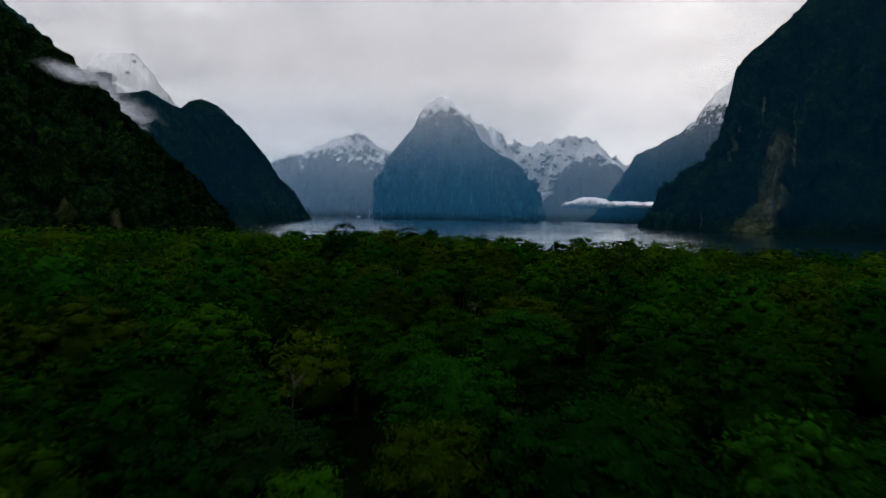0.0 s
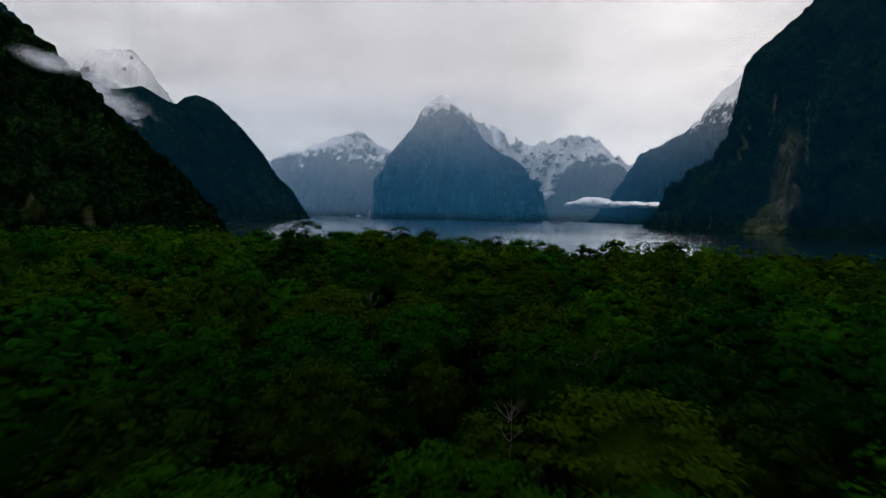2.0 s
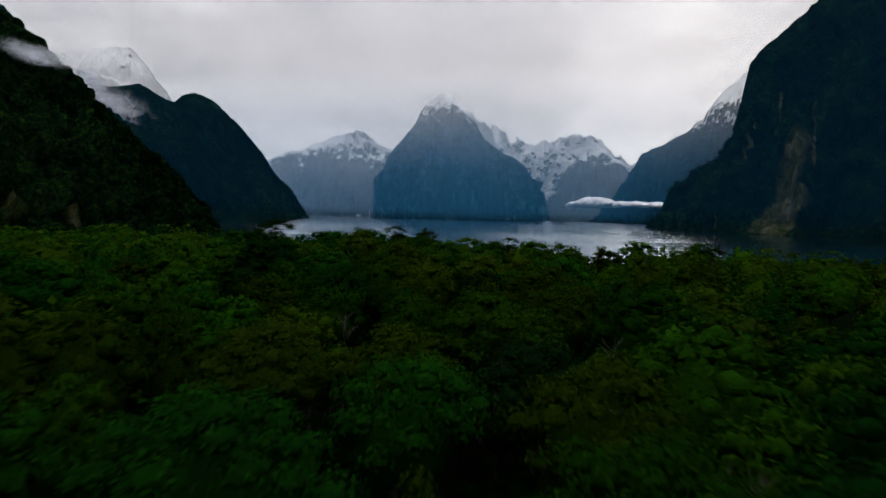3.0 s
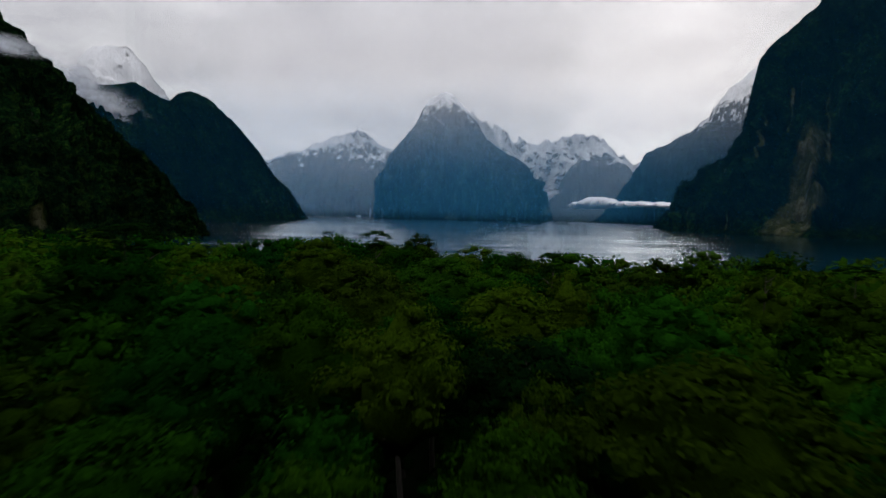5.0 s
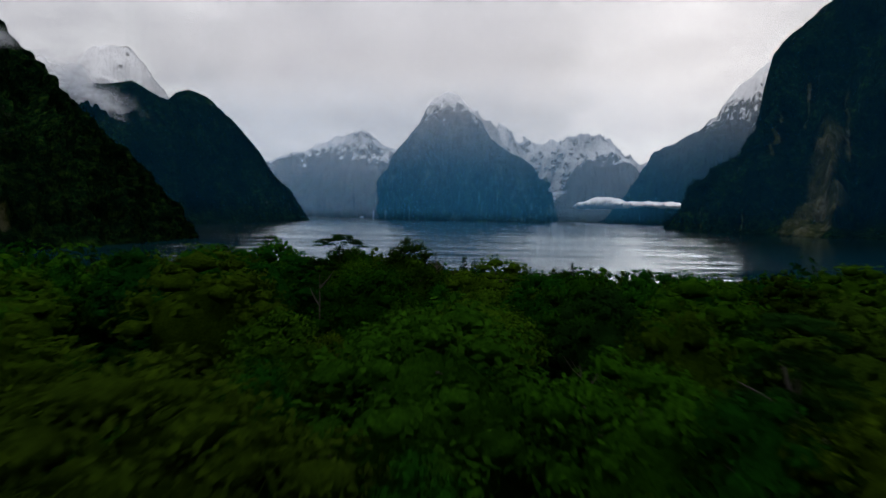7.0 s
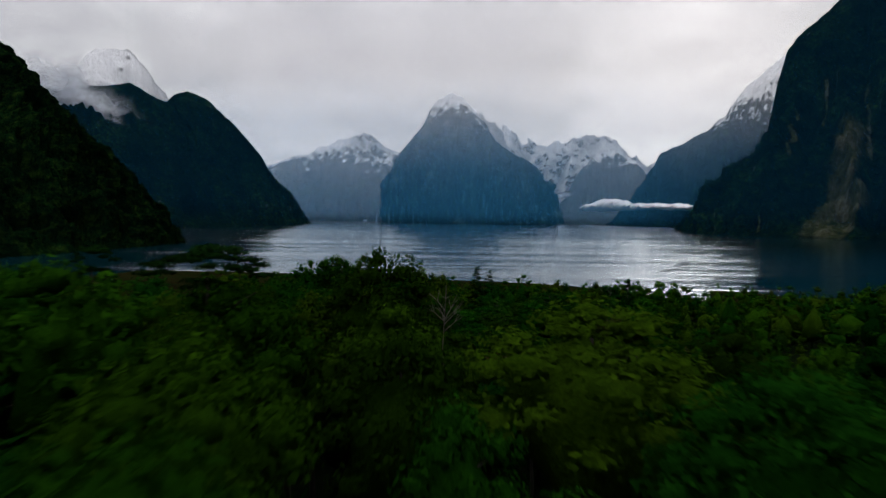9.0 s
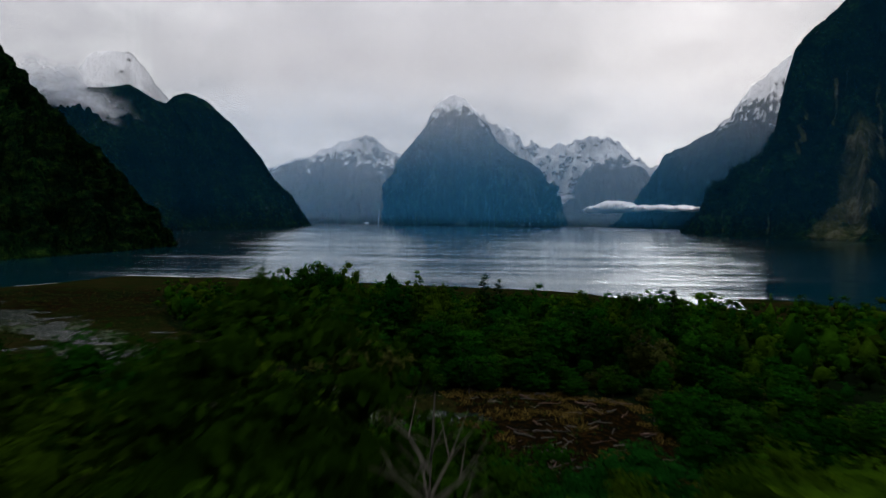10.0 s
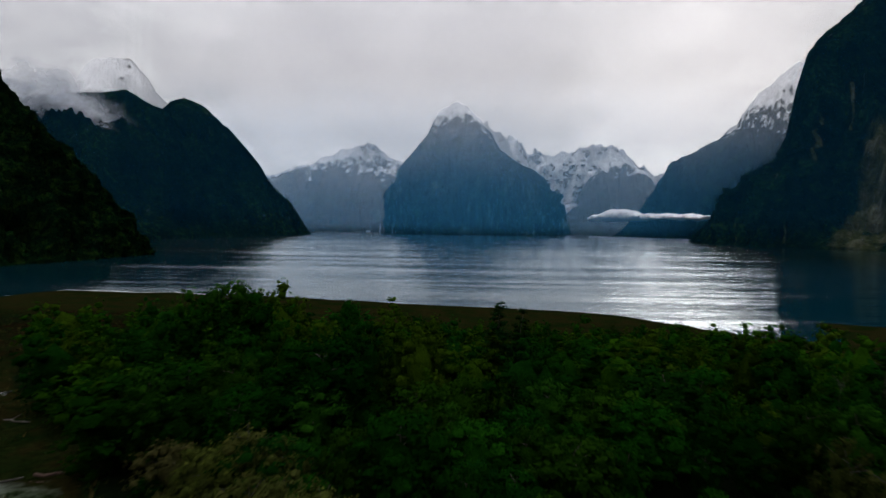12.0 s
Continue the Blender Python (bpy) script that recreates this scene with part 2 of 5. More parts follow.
def water_material():
    """Dark deep water under a rippled, slightly blue mirror."""
    mat, n, l, b = material("fjord_water")
    n.remove(b)
    p = position(n)
    body, mirror, mix, fres = n.new("ShaderNodeBsdfDiffuse"), n.new("ShaderNodeBsdfAnisotropic"), n.new("ShaderNodeMixShader"), n.new("ShaderNodeFresnel")
    body.inputs["Color"].default_value = (0.0005, 0.014, 0.021, 1)
    mirror.inputs["Color"].default_value = (0.86, 0.94, 0.98, 1)
    fres.inputs["IOR"].default_value = 1.33
    lanes = noise_node(n, l, p, 0.022, 6.0, 0.72, (0.07, 1.0, 1.0))
    l.new(span(n, l, lanes, 0.42, 0.60, 0.03, 0.09), mirror.inputs["Roughness"])
    # waves run up the fjord: slopes spread along it far more than across it
    mirror.inputs["Anisotropy"].default_value = 0.45
    along_fjord = n.new("ShaderNodeCombineXYZ")
    along_fjord.inputs["X"].default_value = 1.0
    l.new(along_fjord.outputs["Vector"], mirror.inputs["Tangent"])
    swell = noise_node(n, l, p, 0.07, 2.0, 0.5, (0.05, 1.0, 1.0))
    chop = noise_node(n, l, p, 0.8, 3.0, 0.55, (0.14, 1.0, 1.0))
    roll = noise_node(n, l, p, 0.022, 3.0, 0.55, (0.06, 1.0, 1.0))
    h = calc(n, l, "ADD", calc(n, l, "ADD", calc(n, l, "MULTIPLY", swell, 0.42), calc(n, l, "MULTIPLY", chop, 0.07)), calc(n, l, "MULTIPLY", roll, 0.7))
    bp = n.new("ShaderNodeBump")
    bp.inputs["Strength"].default_value, bp.inputs["Distance"].default_value = 1.0, 1.3
    l.new(h, bp.inputs["Height"])
    # normals lean towards the camera to mirror sky above the far mountains, by lanes
    lean, unit = n.new("ShaderNodeVectorMath"), n.new("ShaderNodeVectorMath")
    lean.operation, unit.operation = "ADD", "NORMALIZE"
    slope = n.new("ShaderNodeCombineXYZ")
    l.new(span(n, l, lanes, 0.40, 0.60, -0.020, -0.068), slope.inputs["Y"])
    l.new(slope.outputs["Vector"], lean.inputs[1])
    l.new(bp.outputs["Normal"], lean.inputs[0])
    l.new(lean.outputs["Vector"], unit.inputs[0])
    for node in (body, mirror):
        l.new(unit.outputs["Vector"], node.inputs["Normal"])
    l.new(fres.outputs["Fac"], mix.inputs["Fac"])
    l.new(body.outputs["BSDF"], mix.inputs[1])
    l.new(mirror.outputs["BSDF"], mix.inputs[2])
    l.new(mix.outputs["Shader"], n["Material Output"].inputs["Surface"])
    return mat


def ground_material():
    """zone: 0 forest floor, 0.5 sedge and grass, 1 river silt; litter: flood wrack of bark and twigs."""
    mat, n, l, b = material("delta_ground")
    p = position(n)
    at, lit = n.new("ShaderNodeAttribute"), n.new("ShaderNodeAttribute")
    at.attribute_name, lit.attribute_name = "zone", "litter"
    fine = noise_node(n, l, p, 1.4, 6.0, 0.65)
    patch = noise_node(n, l, p, 0.11, 5.0, 0.6)
    floor_col = ramp(n, l, fine, [(0.3, (0.0012, 0.0031, 0.0012)), (0.7, (0.0037, 0.0074, 0.0025))])
    sedge = ramp(n, l, patch, [(0.3, (0.0022, 0.0072, 0.0013)), (0.46, (0.0058, 0.0086, 0.0021)), (0.58, (0.0105, 0.0092, 0.0030)), (0.72, (0.0044, 0.0085, 0.0018))])
    sedge = blend(n, l, 1.0, sedge, ramp(n, l, fine, [(0.3, (0.45, 0.45, 0.45)), (0.7, (1.4, 1.4, 1.4))]), "MULTIPLY")
    silt = ramp(n, l, noise_node(n, l, p, 0.22, 9.0, 0.74), [(0.38, (0.0040, 0.0085, 0.0030)), (0.48, (0.0120, 0.0190, 0.0080)), (0.54, (0.0400, 0.0520, 0.0330)), (0.68, (0.1000, 0.1180, 0.0950))])
    silt = blend(n, l, 1.0, silt, ramp(n, l, fine, [(0.3, (0.4, 0.4, 0.4)), (0.65, (1.2, 1.2, 1.2))]), "MULTIPLY")
    wrack = ramp(n, l, noise_node(n, l, p, 0.9, 6.0, 0.7), [(0.36, (0.0012, 0.0019, 0.0012)), (0.52, (0.0043, 0.0031, 0.0012)), (0.64, (0.0136, 0.0074, 0.0025)), (0.76, (0.0310, 0.0223, 0.0062))])
    z = at.outputs["Fac"]
    col = blend(n, l, span(n, l, z, 0.15, 0.45), floor_col, sedge)
    wet = span(n, l, calc(n, l, "ADD", z, calc(n, l, "MULTIPLY", calc(n, l, "SUBTRACT", patch, 0.5), 0.7)), 0.78, 0.95)
    col = blend(n, l, wet, col, silt)
    col = blend(n, l, span(n, l, calc(n, l, "ADD", lit.outputs["Fac"], calc(n, l, "MULTIPLY", calc(n, l, "SUBTRACT", patch, 0.5), 0.8)), 0.4, 0.6), col, wrack)
    l.new(col, b.inputs["Base Color"])
    l.new(span(n, l, wet, 0.0, 1.0, 0.95, 0.5), b.inputs["Roughness"])
    b.inputs["Specular IOR Level"].default_value = 0.0
    bump(n, l, b, fine, 0.6, 0.15)
    return mat


def pool_material():
    mat, n, l, b = material("river_water")
    p = position(n)
    l.new(ramp(n, l, noise_node(n, l, p, 0.2, 4.0), [(0.3, (0.003, 0.007, 0.005)), (0.7, (0.012, 0.018, 0.013))]), b.inputs["Base Color"])
    b.inputs["Roughness"].default_value, b.inputs["IOR"].default_value = 0.2, 1.33
    bump(n, l, b, noise_node(n, l, p, 0.9, 4.0), 0.6, 0.25)
    return mat


def haze_material(name, low, high, z0, z1, ragged_by, top, haze, ends=(-9000, -8000, 8000, 9000), tilt=0.0, white=0.60, rest=0.25, power=1.0):
    """Aerial haze painted on a sheet: part of the light goes straight on, the rest is scattered skylight, its blue
    below put into the colour.
    """
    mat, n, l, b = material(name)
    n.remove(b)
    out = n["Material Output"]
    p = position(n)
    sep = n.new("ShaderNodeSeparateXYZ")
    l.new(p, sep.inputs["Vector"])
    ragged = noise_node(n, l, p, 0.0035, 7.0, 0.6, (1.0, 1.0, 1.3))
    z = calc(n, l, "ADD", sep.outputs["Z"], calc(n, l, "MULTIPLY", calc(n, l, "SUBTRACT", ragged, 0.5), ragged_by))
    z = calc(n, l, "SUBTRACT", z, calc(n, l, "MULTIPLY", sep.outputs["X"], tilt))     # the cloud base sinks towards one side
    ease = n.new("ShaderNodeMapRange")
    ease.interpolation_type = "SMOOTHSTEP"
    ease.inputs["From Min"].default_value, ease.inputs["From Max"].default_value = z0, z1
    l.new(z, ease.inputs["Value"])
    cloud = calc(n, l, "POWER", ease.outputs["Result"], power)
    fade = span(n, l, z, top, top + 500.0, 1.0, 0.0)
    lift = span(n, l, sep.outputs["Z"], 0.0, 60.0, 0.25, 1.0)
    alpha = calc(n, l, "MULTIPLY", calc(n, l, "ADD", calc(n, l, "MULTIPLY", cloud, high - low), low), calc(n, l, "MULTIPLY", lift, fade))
    # the sheet thins out towards its two ends
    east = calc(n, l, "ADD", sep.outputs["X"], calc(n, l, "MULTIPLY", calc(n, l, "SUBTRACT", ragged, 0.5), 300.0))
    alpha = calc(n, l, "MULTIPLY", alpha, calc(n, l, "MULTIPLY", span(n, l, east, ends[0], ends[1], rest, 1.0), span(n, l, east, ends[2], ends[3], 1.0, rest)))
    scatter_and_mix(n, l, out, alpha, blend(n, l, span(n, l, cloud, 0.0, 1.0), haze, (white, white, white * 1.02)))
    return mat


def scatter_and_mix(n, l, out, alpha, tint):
    # normals set straight up and down, so an upright sheet takes full skylight
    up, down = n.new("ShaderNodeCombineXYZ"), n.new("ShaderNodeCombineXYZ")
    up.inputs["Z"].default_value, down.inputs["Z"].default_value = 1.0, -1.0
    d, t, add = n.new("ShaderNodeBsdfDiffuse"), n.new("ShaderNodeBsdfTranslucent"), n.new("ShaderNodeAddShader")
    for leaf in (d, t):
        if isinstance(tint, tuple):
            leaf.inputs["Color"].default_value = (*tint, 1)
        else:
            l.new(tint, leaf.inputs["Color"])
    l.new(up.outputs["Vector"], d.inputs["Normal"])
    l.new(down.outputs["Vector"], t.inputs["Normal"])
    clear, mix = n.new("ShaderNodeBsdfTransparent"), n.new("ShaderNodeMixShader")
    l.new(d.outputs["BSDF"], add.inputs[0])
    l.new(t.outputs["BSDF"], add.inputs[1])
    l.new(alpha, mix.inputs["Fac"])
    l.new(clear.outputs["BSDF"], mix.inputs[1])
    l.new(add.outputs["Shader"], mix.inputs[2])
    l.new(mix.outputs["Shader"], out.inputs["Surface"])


def puff_material(name, tint, dense):
    """A wisp that thins out towards its rim."""
    mat, n, l, b = material(name)
    n.remove(b)
    out = n["Material Output"]
    at = n.new("ShaderNodeAttribute")
    at.attribute_name = "body"
    rag = noise_node(n, l, position(n), 0.011, 7.0, 0.66, (1.0, 1.0, 1.8))
    a = calc(n, l, "MULTIPLY", at.outputs["Fac"], span(n, l, calc(n, l, "ADD", rag, calc(n, l, "MULTIPLY", at.outputs["Fac"], 0.30)), 0.48, 0.90))
    scatter_and_mix(n, l, out, calc(n, l, "MULTIPLY", a, dense), tint)
    return mat


# ---- numbers over arrays ----
def lattice(ix, iy, iz, seed):
    h = (ix.astype(np.int64) * 374761393 + iy.astype(np.int64) * 668265263 + iz.astype(np.int64) * 1274126177 + seed * 974634777) & 0xFFFFFFFF
    h = ((h ^ (h >> 13)) * 1103515245 + 12345) & 0xFFFFFFFF
    h = ((h ^ (h >> 15)) * 1911520717) & 0xFFFFFFFF
    return ((h ^ (h >> 16)) & 0xFFFFFF) / float(0xFFFFFF) * 2 - 1


def vnoise(x, y, z, seed=0):
    x, y, z = np.broadcast_arrays(np.asarray(x, float), np.asarray(y, float), np.asarray(z, float))
    fx, fy, fz = np.floor(x), np.floor(y), np.floor(z)
    u, v, w = x - fx, y - fy, z - fz
    u, v, w = u * u * (3 - 2 * u), v * v * (3 - 2 * v), w * w * (3 - 2 * w)
    total = 0
    for a in (0, 1):
        for b in (0, 1):
            for c in (0, 1):
                total = total + lattice(fx + a, fy + b, fz + c, seed) * (u if a else 1 - u) * (v if b else 1 - v) * (w if c else 1 - w)
    return total


def fbm(x, y, z, octaves=5, seed=0, ridged=False, gain=0.5):
    total, amp, k = 0.0, 1.0, 1.0
    for o in range(octaves):
        v = vnoise(x * k, y * k, z * k, seed + o)
        total = total + amp * ((1 - 2 * np.abs(v)) if ridged else v)
        amp, k = amp * gain, k * 2.03
    return total


def smooth(a, b, x):
    t = np.clip((np.asarray(x, float) - a) / (b - a), 0, 1)
    return t * t * (3 - 2 * t)


def raw_mesh(name, verts, faces, mat=None, soft=True):
    verts, faces = np.asarray(verts, np.float32), np.asarray(faces, np.int32)
    m, k = faces.shape
    me = bpy.data.meshes.new(name)
    me.vertices.add(len(verts))
    me.vertices.foreach_set("co", verts.ravel())
    me.loops.add(m * k)
    me.loops.foreach_set("vertex_index", faces.ravel())
    me.polygons.add(m)
    me.polygons.foreach_set("loop_start", np.arange(0, m * k, k, dtype=np.int32))
    me.polygons.foreach_set("use_smooth", np.full(m, soft))
    me.update(calc_edges=True)
    if mat:
        me.materials.append(mat)
    return me


def point_values(me, name, values):
    at = me.attributes.new(name, "FLOAT", "POINT")
    at.data.foreach_set("value", np.asarray(values, np.float32))


def grid_faces(nu, nv):
    i = np.arange(nu * nv).reshape(nu, nv)
    return np.stack([i[:-1, :-1], i[1:, :-1], i[1:, 1:], i[:-1, 1:]], -1).reshape(-1, 4)


# ---- the delta: heights and plan ----
SHORE_X = (-4000, -900, -460, -330, -250, -207, -188, -134, -68, -20, 28, 70, 90, 106, 124, 140, 160, 176, 230, 330, 600, 1100, 4000)
SHORE_Y = (300, 350, 400, 430, 465, 505, 551, 549, 540, 527, 517, 502, 477, 460, 457, 492, 484, 462, 440, 410, 380, 340, 300)


def shore(x):
    return np.interp(x, SHORE_X, SHORE_Y) + 2.5 * vnoise(np.asarray(x, float) * 0.06, 3.3, 0.0, 5)


def level(x, y):
    """Height of the land above the fjord, without its small relief."""
    d = shore(x) - np.asarray(y, float)
    up = np.interp(d, (-400, -30, 0, 12, 60, 150, 300, 480, 1200), (-30, -5, 0, 0.7, 1.6, 4.6, 9.0, 12.5, 20))
    return up


BANK_X = (-260, -150, -118, -92, -78, -46, -27, -6, 6, 30, 34)
BANK_FAR = (470, 455, 436, 413, 388, 361, 335, 329, 328, 327, 318)     # river flat's far bank, where the wood of the point begins
BANK_NEAR = (350, 325, 315, 310, 306, 303, 301, 296, 289, 290, 302)    # its near bank, where the forest ends


def flat(x, y):
    """1 on the open river flat, 0 in the wood."""
    x, y = np.asarray(x, float), np.asarray(y, float)
    far, near = np.interp(x, BANK_X, BANK_FAR), np.interp(x, BANK_X, BANK_NEAR)
    w = smooth(-3, 3, y - near) * smooth(-3, 3, far - y)
    return w * smooth(33, 28, x)


def channel(x, y):
    """1 along the river's bed in the flat, 0 away from it."""
    mid = np.interp(x, (-210, -116, -62, -26, -8), (448, 396, 345, 318, 305)) + 5 * vnoise(x * 0.05, y * 0.05, 0.9, 15)
    return smooth(-3, -18, x) * np.exp(-((y - mid) / (10 + 5 * vnoise(x * 0.04, 2.0, 0.2, 16))) ** 2)


def height(x, y):
    x, y = np.asarray(x, float), np.asarray(y, float)
    f = flat(x, y)
    h = level(x, y)
    dry = smooth(-2, 20, shore(x) - y)
    return h + dry * (0.5 * vnoise(x * 0.05, y * 0.05, 0.5, 3) + 0.22 * vnoise(x * 0.3, y * 0.3, 0.7, 4)) + f * (0.20 - 0.72 * channel(x, y) + 0.5 * vnoise(x * 0.12, y * 0.2, 0.1, 8) + 0.26 * vnoise(x * 0.4, y * 0.5, 0.3, 9) + 0.20 * vnoise(x * 0.75, y * 0.9, 0.3, 10))


def axis(*runs):
    vals = [np.arange(a, b, s) for a, b, s in runs]
    return np.concatenate(vals + [[runs[-1][1]]])


def build_ground():
    xs = axis((-4800, -800, 200), (-800, -280, 20), (-280, -132, 4), (-132, 40, 0.9), (40, 280, 4), (280, 800, 20), (800, 4800, 200))
    ys = axis((-3000, -200, 200), (-200, 240, 8), (240, 292, 4), (292, 376, 0.9), (376, 400, 2), (400, 580, 3), (580, 1000, 30), (1000, 4980, 199))
    X, Y = np.meshgrid(xs, ys, indexing="ij")
    Z = height(X, Y)
    me = raw_mesh("ground", np.stack([X, Y, Z], -1).reshape(-1, 3), grid_faces(len(xs), len(ys)), ground_material())
    beach = smooth(100, 70, shore(X) - Y)
    left = smooth(-88, -110, X) * smooth(385, 420, Y)
    zone = np.maximum(np.maximum(0.45 * beach, flat(X, Y) * (0.70 + 0.30 * smooth(0.0, 0.25, channel(X, Y))) * (1 - 0.5 * left)), 0)
    point_values(me, "zone", zone.ravel())
    ragged = X + 7 * vnoise(X / 6, Y / 6, 0.4, 21) + 4 * vnoise(X / 2.5, Y / 2.5, 0.4, 22)
    heap = smooth(-4, 6, ragged) * smooth(34, 27, X) * smooth(292, 300, Y) * smooth(332, 326, Y)
    brown = 0.7 * smooth(-75, -95, X) * smooth(365, 395, Y) * smooth(520, 470, Y) * smooth(-210, -180, X)
    point_values(me, "litter", np.maximum(heap * 1.3, brown * 0.75).ravel())
    tagged(new("ground", me), "river delta of dark forest floor, brown sedge and grey silt", "ground", kind="structure")


def build_water():
    xs = axis((-4900, 4900, 350))
    ys = axis((200, 4990, 342))
    X, Y = np.meshgrid(xs, ys, indexing="ij")
    me = raw_mesh("water", np.stack([X, Y, 0 * X], -1).reshape(-1, 3), grid_faces(len(xs), len(ys)), water_material())
    tagged(new("water", me), "dark rippled fjord water mirroring a grey sky", "water", kind="structure")


def build_pools():
    """Shallow river water lying in the hollows of the flat."""
    xs, ys = axis((-200, -132, 4), (-132, 10, 2)), axis((290, 400, 2), (400, 470, 3))
    X, Y = np.meshgrid(xs, ys, indexing="ij")
    Z = level(X, Y) - 0.36
    f = grid_faces(len(xs), len(ys))
    keep = flat(X, Y).ravel()[f].min(axis=1) > 0.6
    used, back = np.unique(f[keep], return_inverse=True)
    v = np.stack([X, Y, Z], -1).reshape(-1, 3)[used]
    me = raw_mesh("river_water", v, back.reshape(-1, 4), pool_material())
    tagged(new("river_water", me), "shallow river pools shining between silt bars", "water", kind="structure")


def build_surf():
    """A thin line of foam along the beach."""
    xs = np.concatenate([np.arange(-214, -98, 1.0)])
    wide = 0.5 + 0.5 * vnoise(xs * 0.11, 1.0, 2.0, 12) + 0.35 * vnoise(xs * 0.6, 4.0, 2.0, 13)
    y = shore(xs) + 0.5
    v = np.stack([np.stack([xs, y, 0.05 + 0 * xs], -1), np.stack([xs, y + np.maximum(wide, 0.04) * 2.2, 0.07 + 0 * xs], -1)], 1).reshape(-1, 3)
    mat, n, l, b = material("foam")
    l.new(ramp(n, l, noise_node(n, l, position(n), 1.2, 4.0), [(0.35, (0.10, 0.12, 0.12)), (0.6, (0.65, 0.68, 0.68))]), b.inputs["Base Color"])
    b.inputs["Roughness"].default_value = 0.8
    me = raw_mesh("surf_line", v, grid_faces(len(xs), 2), mat)
    tagged(new("surf_line", me), "thin white line of surf along the beach", "water", kind="structure")


build_ground()
build_water()
build_pools()
build_surf()


# ---- mountains ----
def along(points, n):
    """A smooth line through a few corner points, cut into n steps."""
    p = np.asarray(points, float)
    s = np.concatenate([[0], np.cumsum(np.linalg.norm(np.diff(p, axis=0), axis=1))])
    t = np.linspace(0, s[-1], n)
    q = np.stack([np.interp(t, s, p[:, k]) for k in range(3)], -1)
    for _ in range(max(1, n // 90)):
        q[1:-1] = 0.25 * q[:-2] + 0.5 * q[1:-1] + 0.25 * q[2:]
    return q


def mountain(name, ridge, foot, mat, label, n=220, rows=110, belly=1.0, rough=60.0, size=260.0, seed=1, back=900.0, crest=0.25, trees=0.0, crag=0.0, slips=(), fold=0.9, ribs=0.0, fade=0.78):
    """A rock wall that rises from its foot to its ridge and falls away behind it."""
    r, f = along(ridge, n), along(foot, n)
    if crag:
        c = fbm(r[:, 0] / 170, r[:, 1] / 170, 0.5, 6, seed + 80, True, 0.6)
        r[:, 2] += crag * (c - 0.8) * smooth(100, 400, r[:, 2])
    v = np.linspace(0, 1, rows)[None, :, None]
    rise = 1 - (1 - v) ** belly
    front = f[:, None, :] * (1 - v) + r[:, None, :] * v
    front[..., 2] = (f[:, None, 2] * (1 - rise[..., 0]) + r[:, None, 2] * rise[..., 0])
    w = np.linspace(0, 1, 16)[None, 1:, None]
    out = r - f
    out[:, 2] = 0
    out = out / np.maximum(np.linalg.norm(out, axis=1, keepdims=True), 1e-6)
    rear = r[:, None, :] + out[:, None, :] * back * w
    rear[..., 2] = r[:, None, 2] * (1 - w[..., 0] ** 1.3) - 25 * w[..., 0]
    g = np.concatenate([front, rear], 1)
    du, dv = np.gradient(g, axis=0), np.gradient(g, axis=1)
    nr = np.cross(du, dv)
    nr = nr / np.maximum(np.linalg.norm(nr, axis=2, keepdims=True), 1e-6)
    if (nr[..., 2] < 0).mean() > 0.5:
        nr = -nr
    x, y, z = g[..., 0] / size, g[..., 1] / size, g[..., 2] / size
    d = 0.55 * fbm(x, y, z * 0.35, 6, seed, True) - 0.5 + 0.5 * fbm(x * 0.5, y * 0.5, z * 0.5, 4, seed + 20)
    d = d + 0.28 * (fbm(x * 4.5, y * 4.5, z * fold, 4, seed + 60, True) - 0.6)
    if ribs:
        # slanting buttresses and gullies
        a = np.linspace(0, 1, n)[:, None] * n / 11.0
        h = np.linspace(0, 1, g.shape[1])[None, :]
        d = d + ribs * (fbm(a - 1.6 * h + 0.5 * vnoise(a * 0.7, h * 5, 0.3, seed + 75), 0.8 * h, 0.5, 4, seed + 70, True) - 0.6)
    vv = np.concatenate([np.linspace(0, 1, rows), np.linspace(1, 0.94, 15)])[None, :]
    edge = np.minimum(np.linspace(0, 1, n), np.linspace(1, 0, n))[:, None]
    weight = smooth(0, 0.10, vv) * (1 - (1 - crest) * smooth(fade, 0.98, vv)) * (0.15 + 0.85 * smooth(0.0, 0.18, edge))
    g = g + nr * (d * rough * weight)[..., None]
    if trees:
        g = g + nr * (trees * (fbm(g[..., 0] / 14, g[..., 1] / 14, g[..., 2] / 14, 3, seed + 40)) * smooth(0.0, 0.03, vv))[..., None]
    g[:, 0, 2] -= 12
    me = raw_mesh(name, g.reshape(-1, 3), grid_faces(g.shape[0], g.shape[1]), mat)
    if slips:
        # bare tracks down the face: along it from a to b, height from c to d, width
        uu, bare = np.linspace(0, 1, n)[:, None], np.zeros(g.shape[:2])
        bend = 0.006 * fbm(vv * 9, uu * 3, 0.4, 4, seed + 90)
        for a, b, c, d, wide in slips:
            t = np.clip((vv - c) / (d - c), 0, 1)
            bare = np.maximum(bare, np.exp(-((uu + bend - a - (b - a) * t) / wide) ** 2) * smooth(c - 0.02, c + 0.02, vv) * smooth(d + 0.03, d - 0.03, vv))
        point_values(me, "slip", bare.ravel())
    return tagged(new(name, me), label, "mountain")


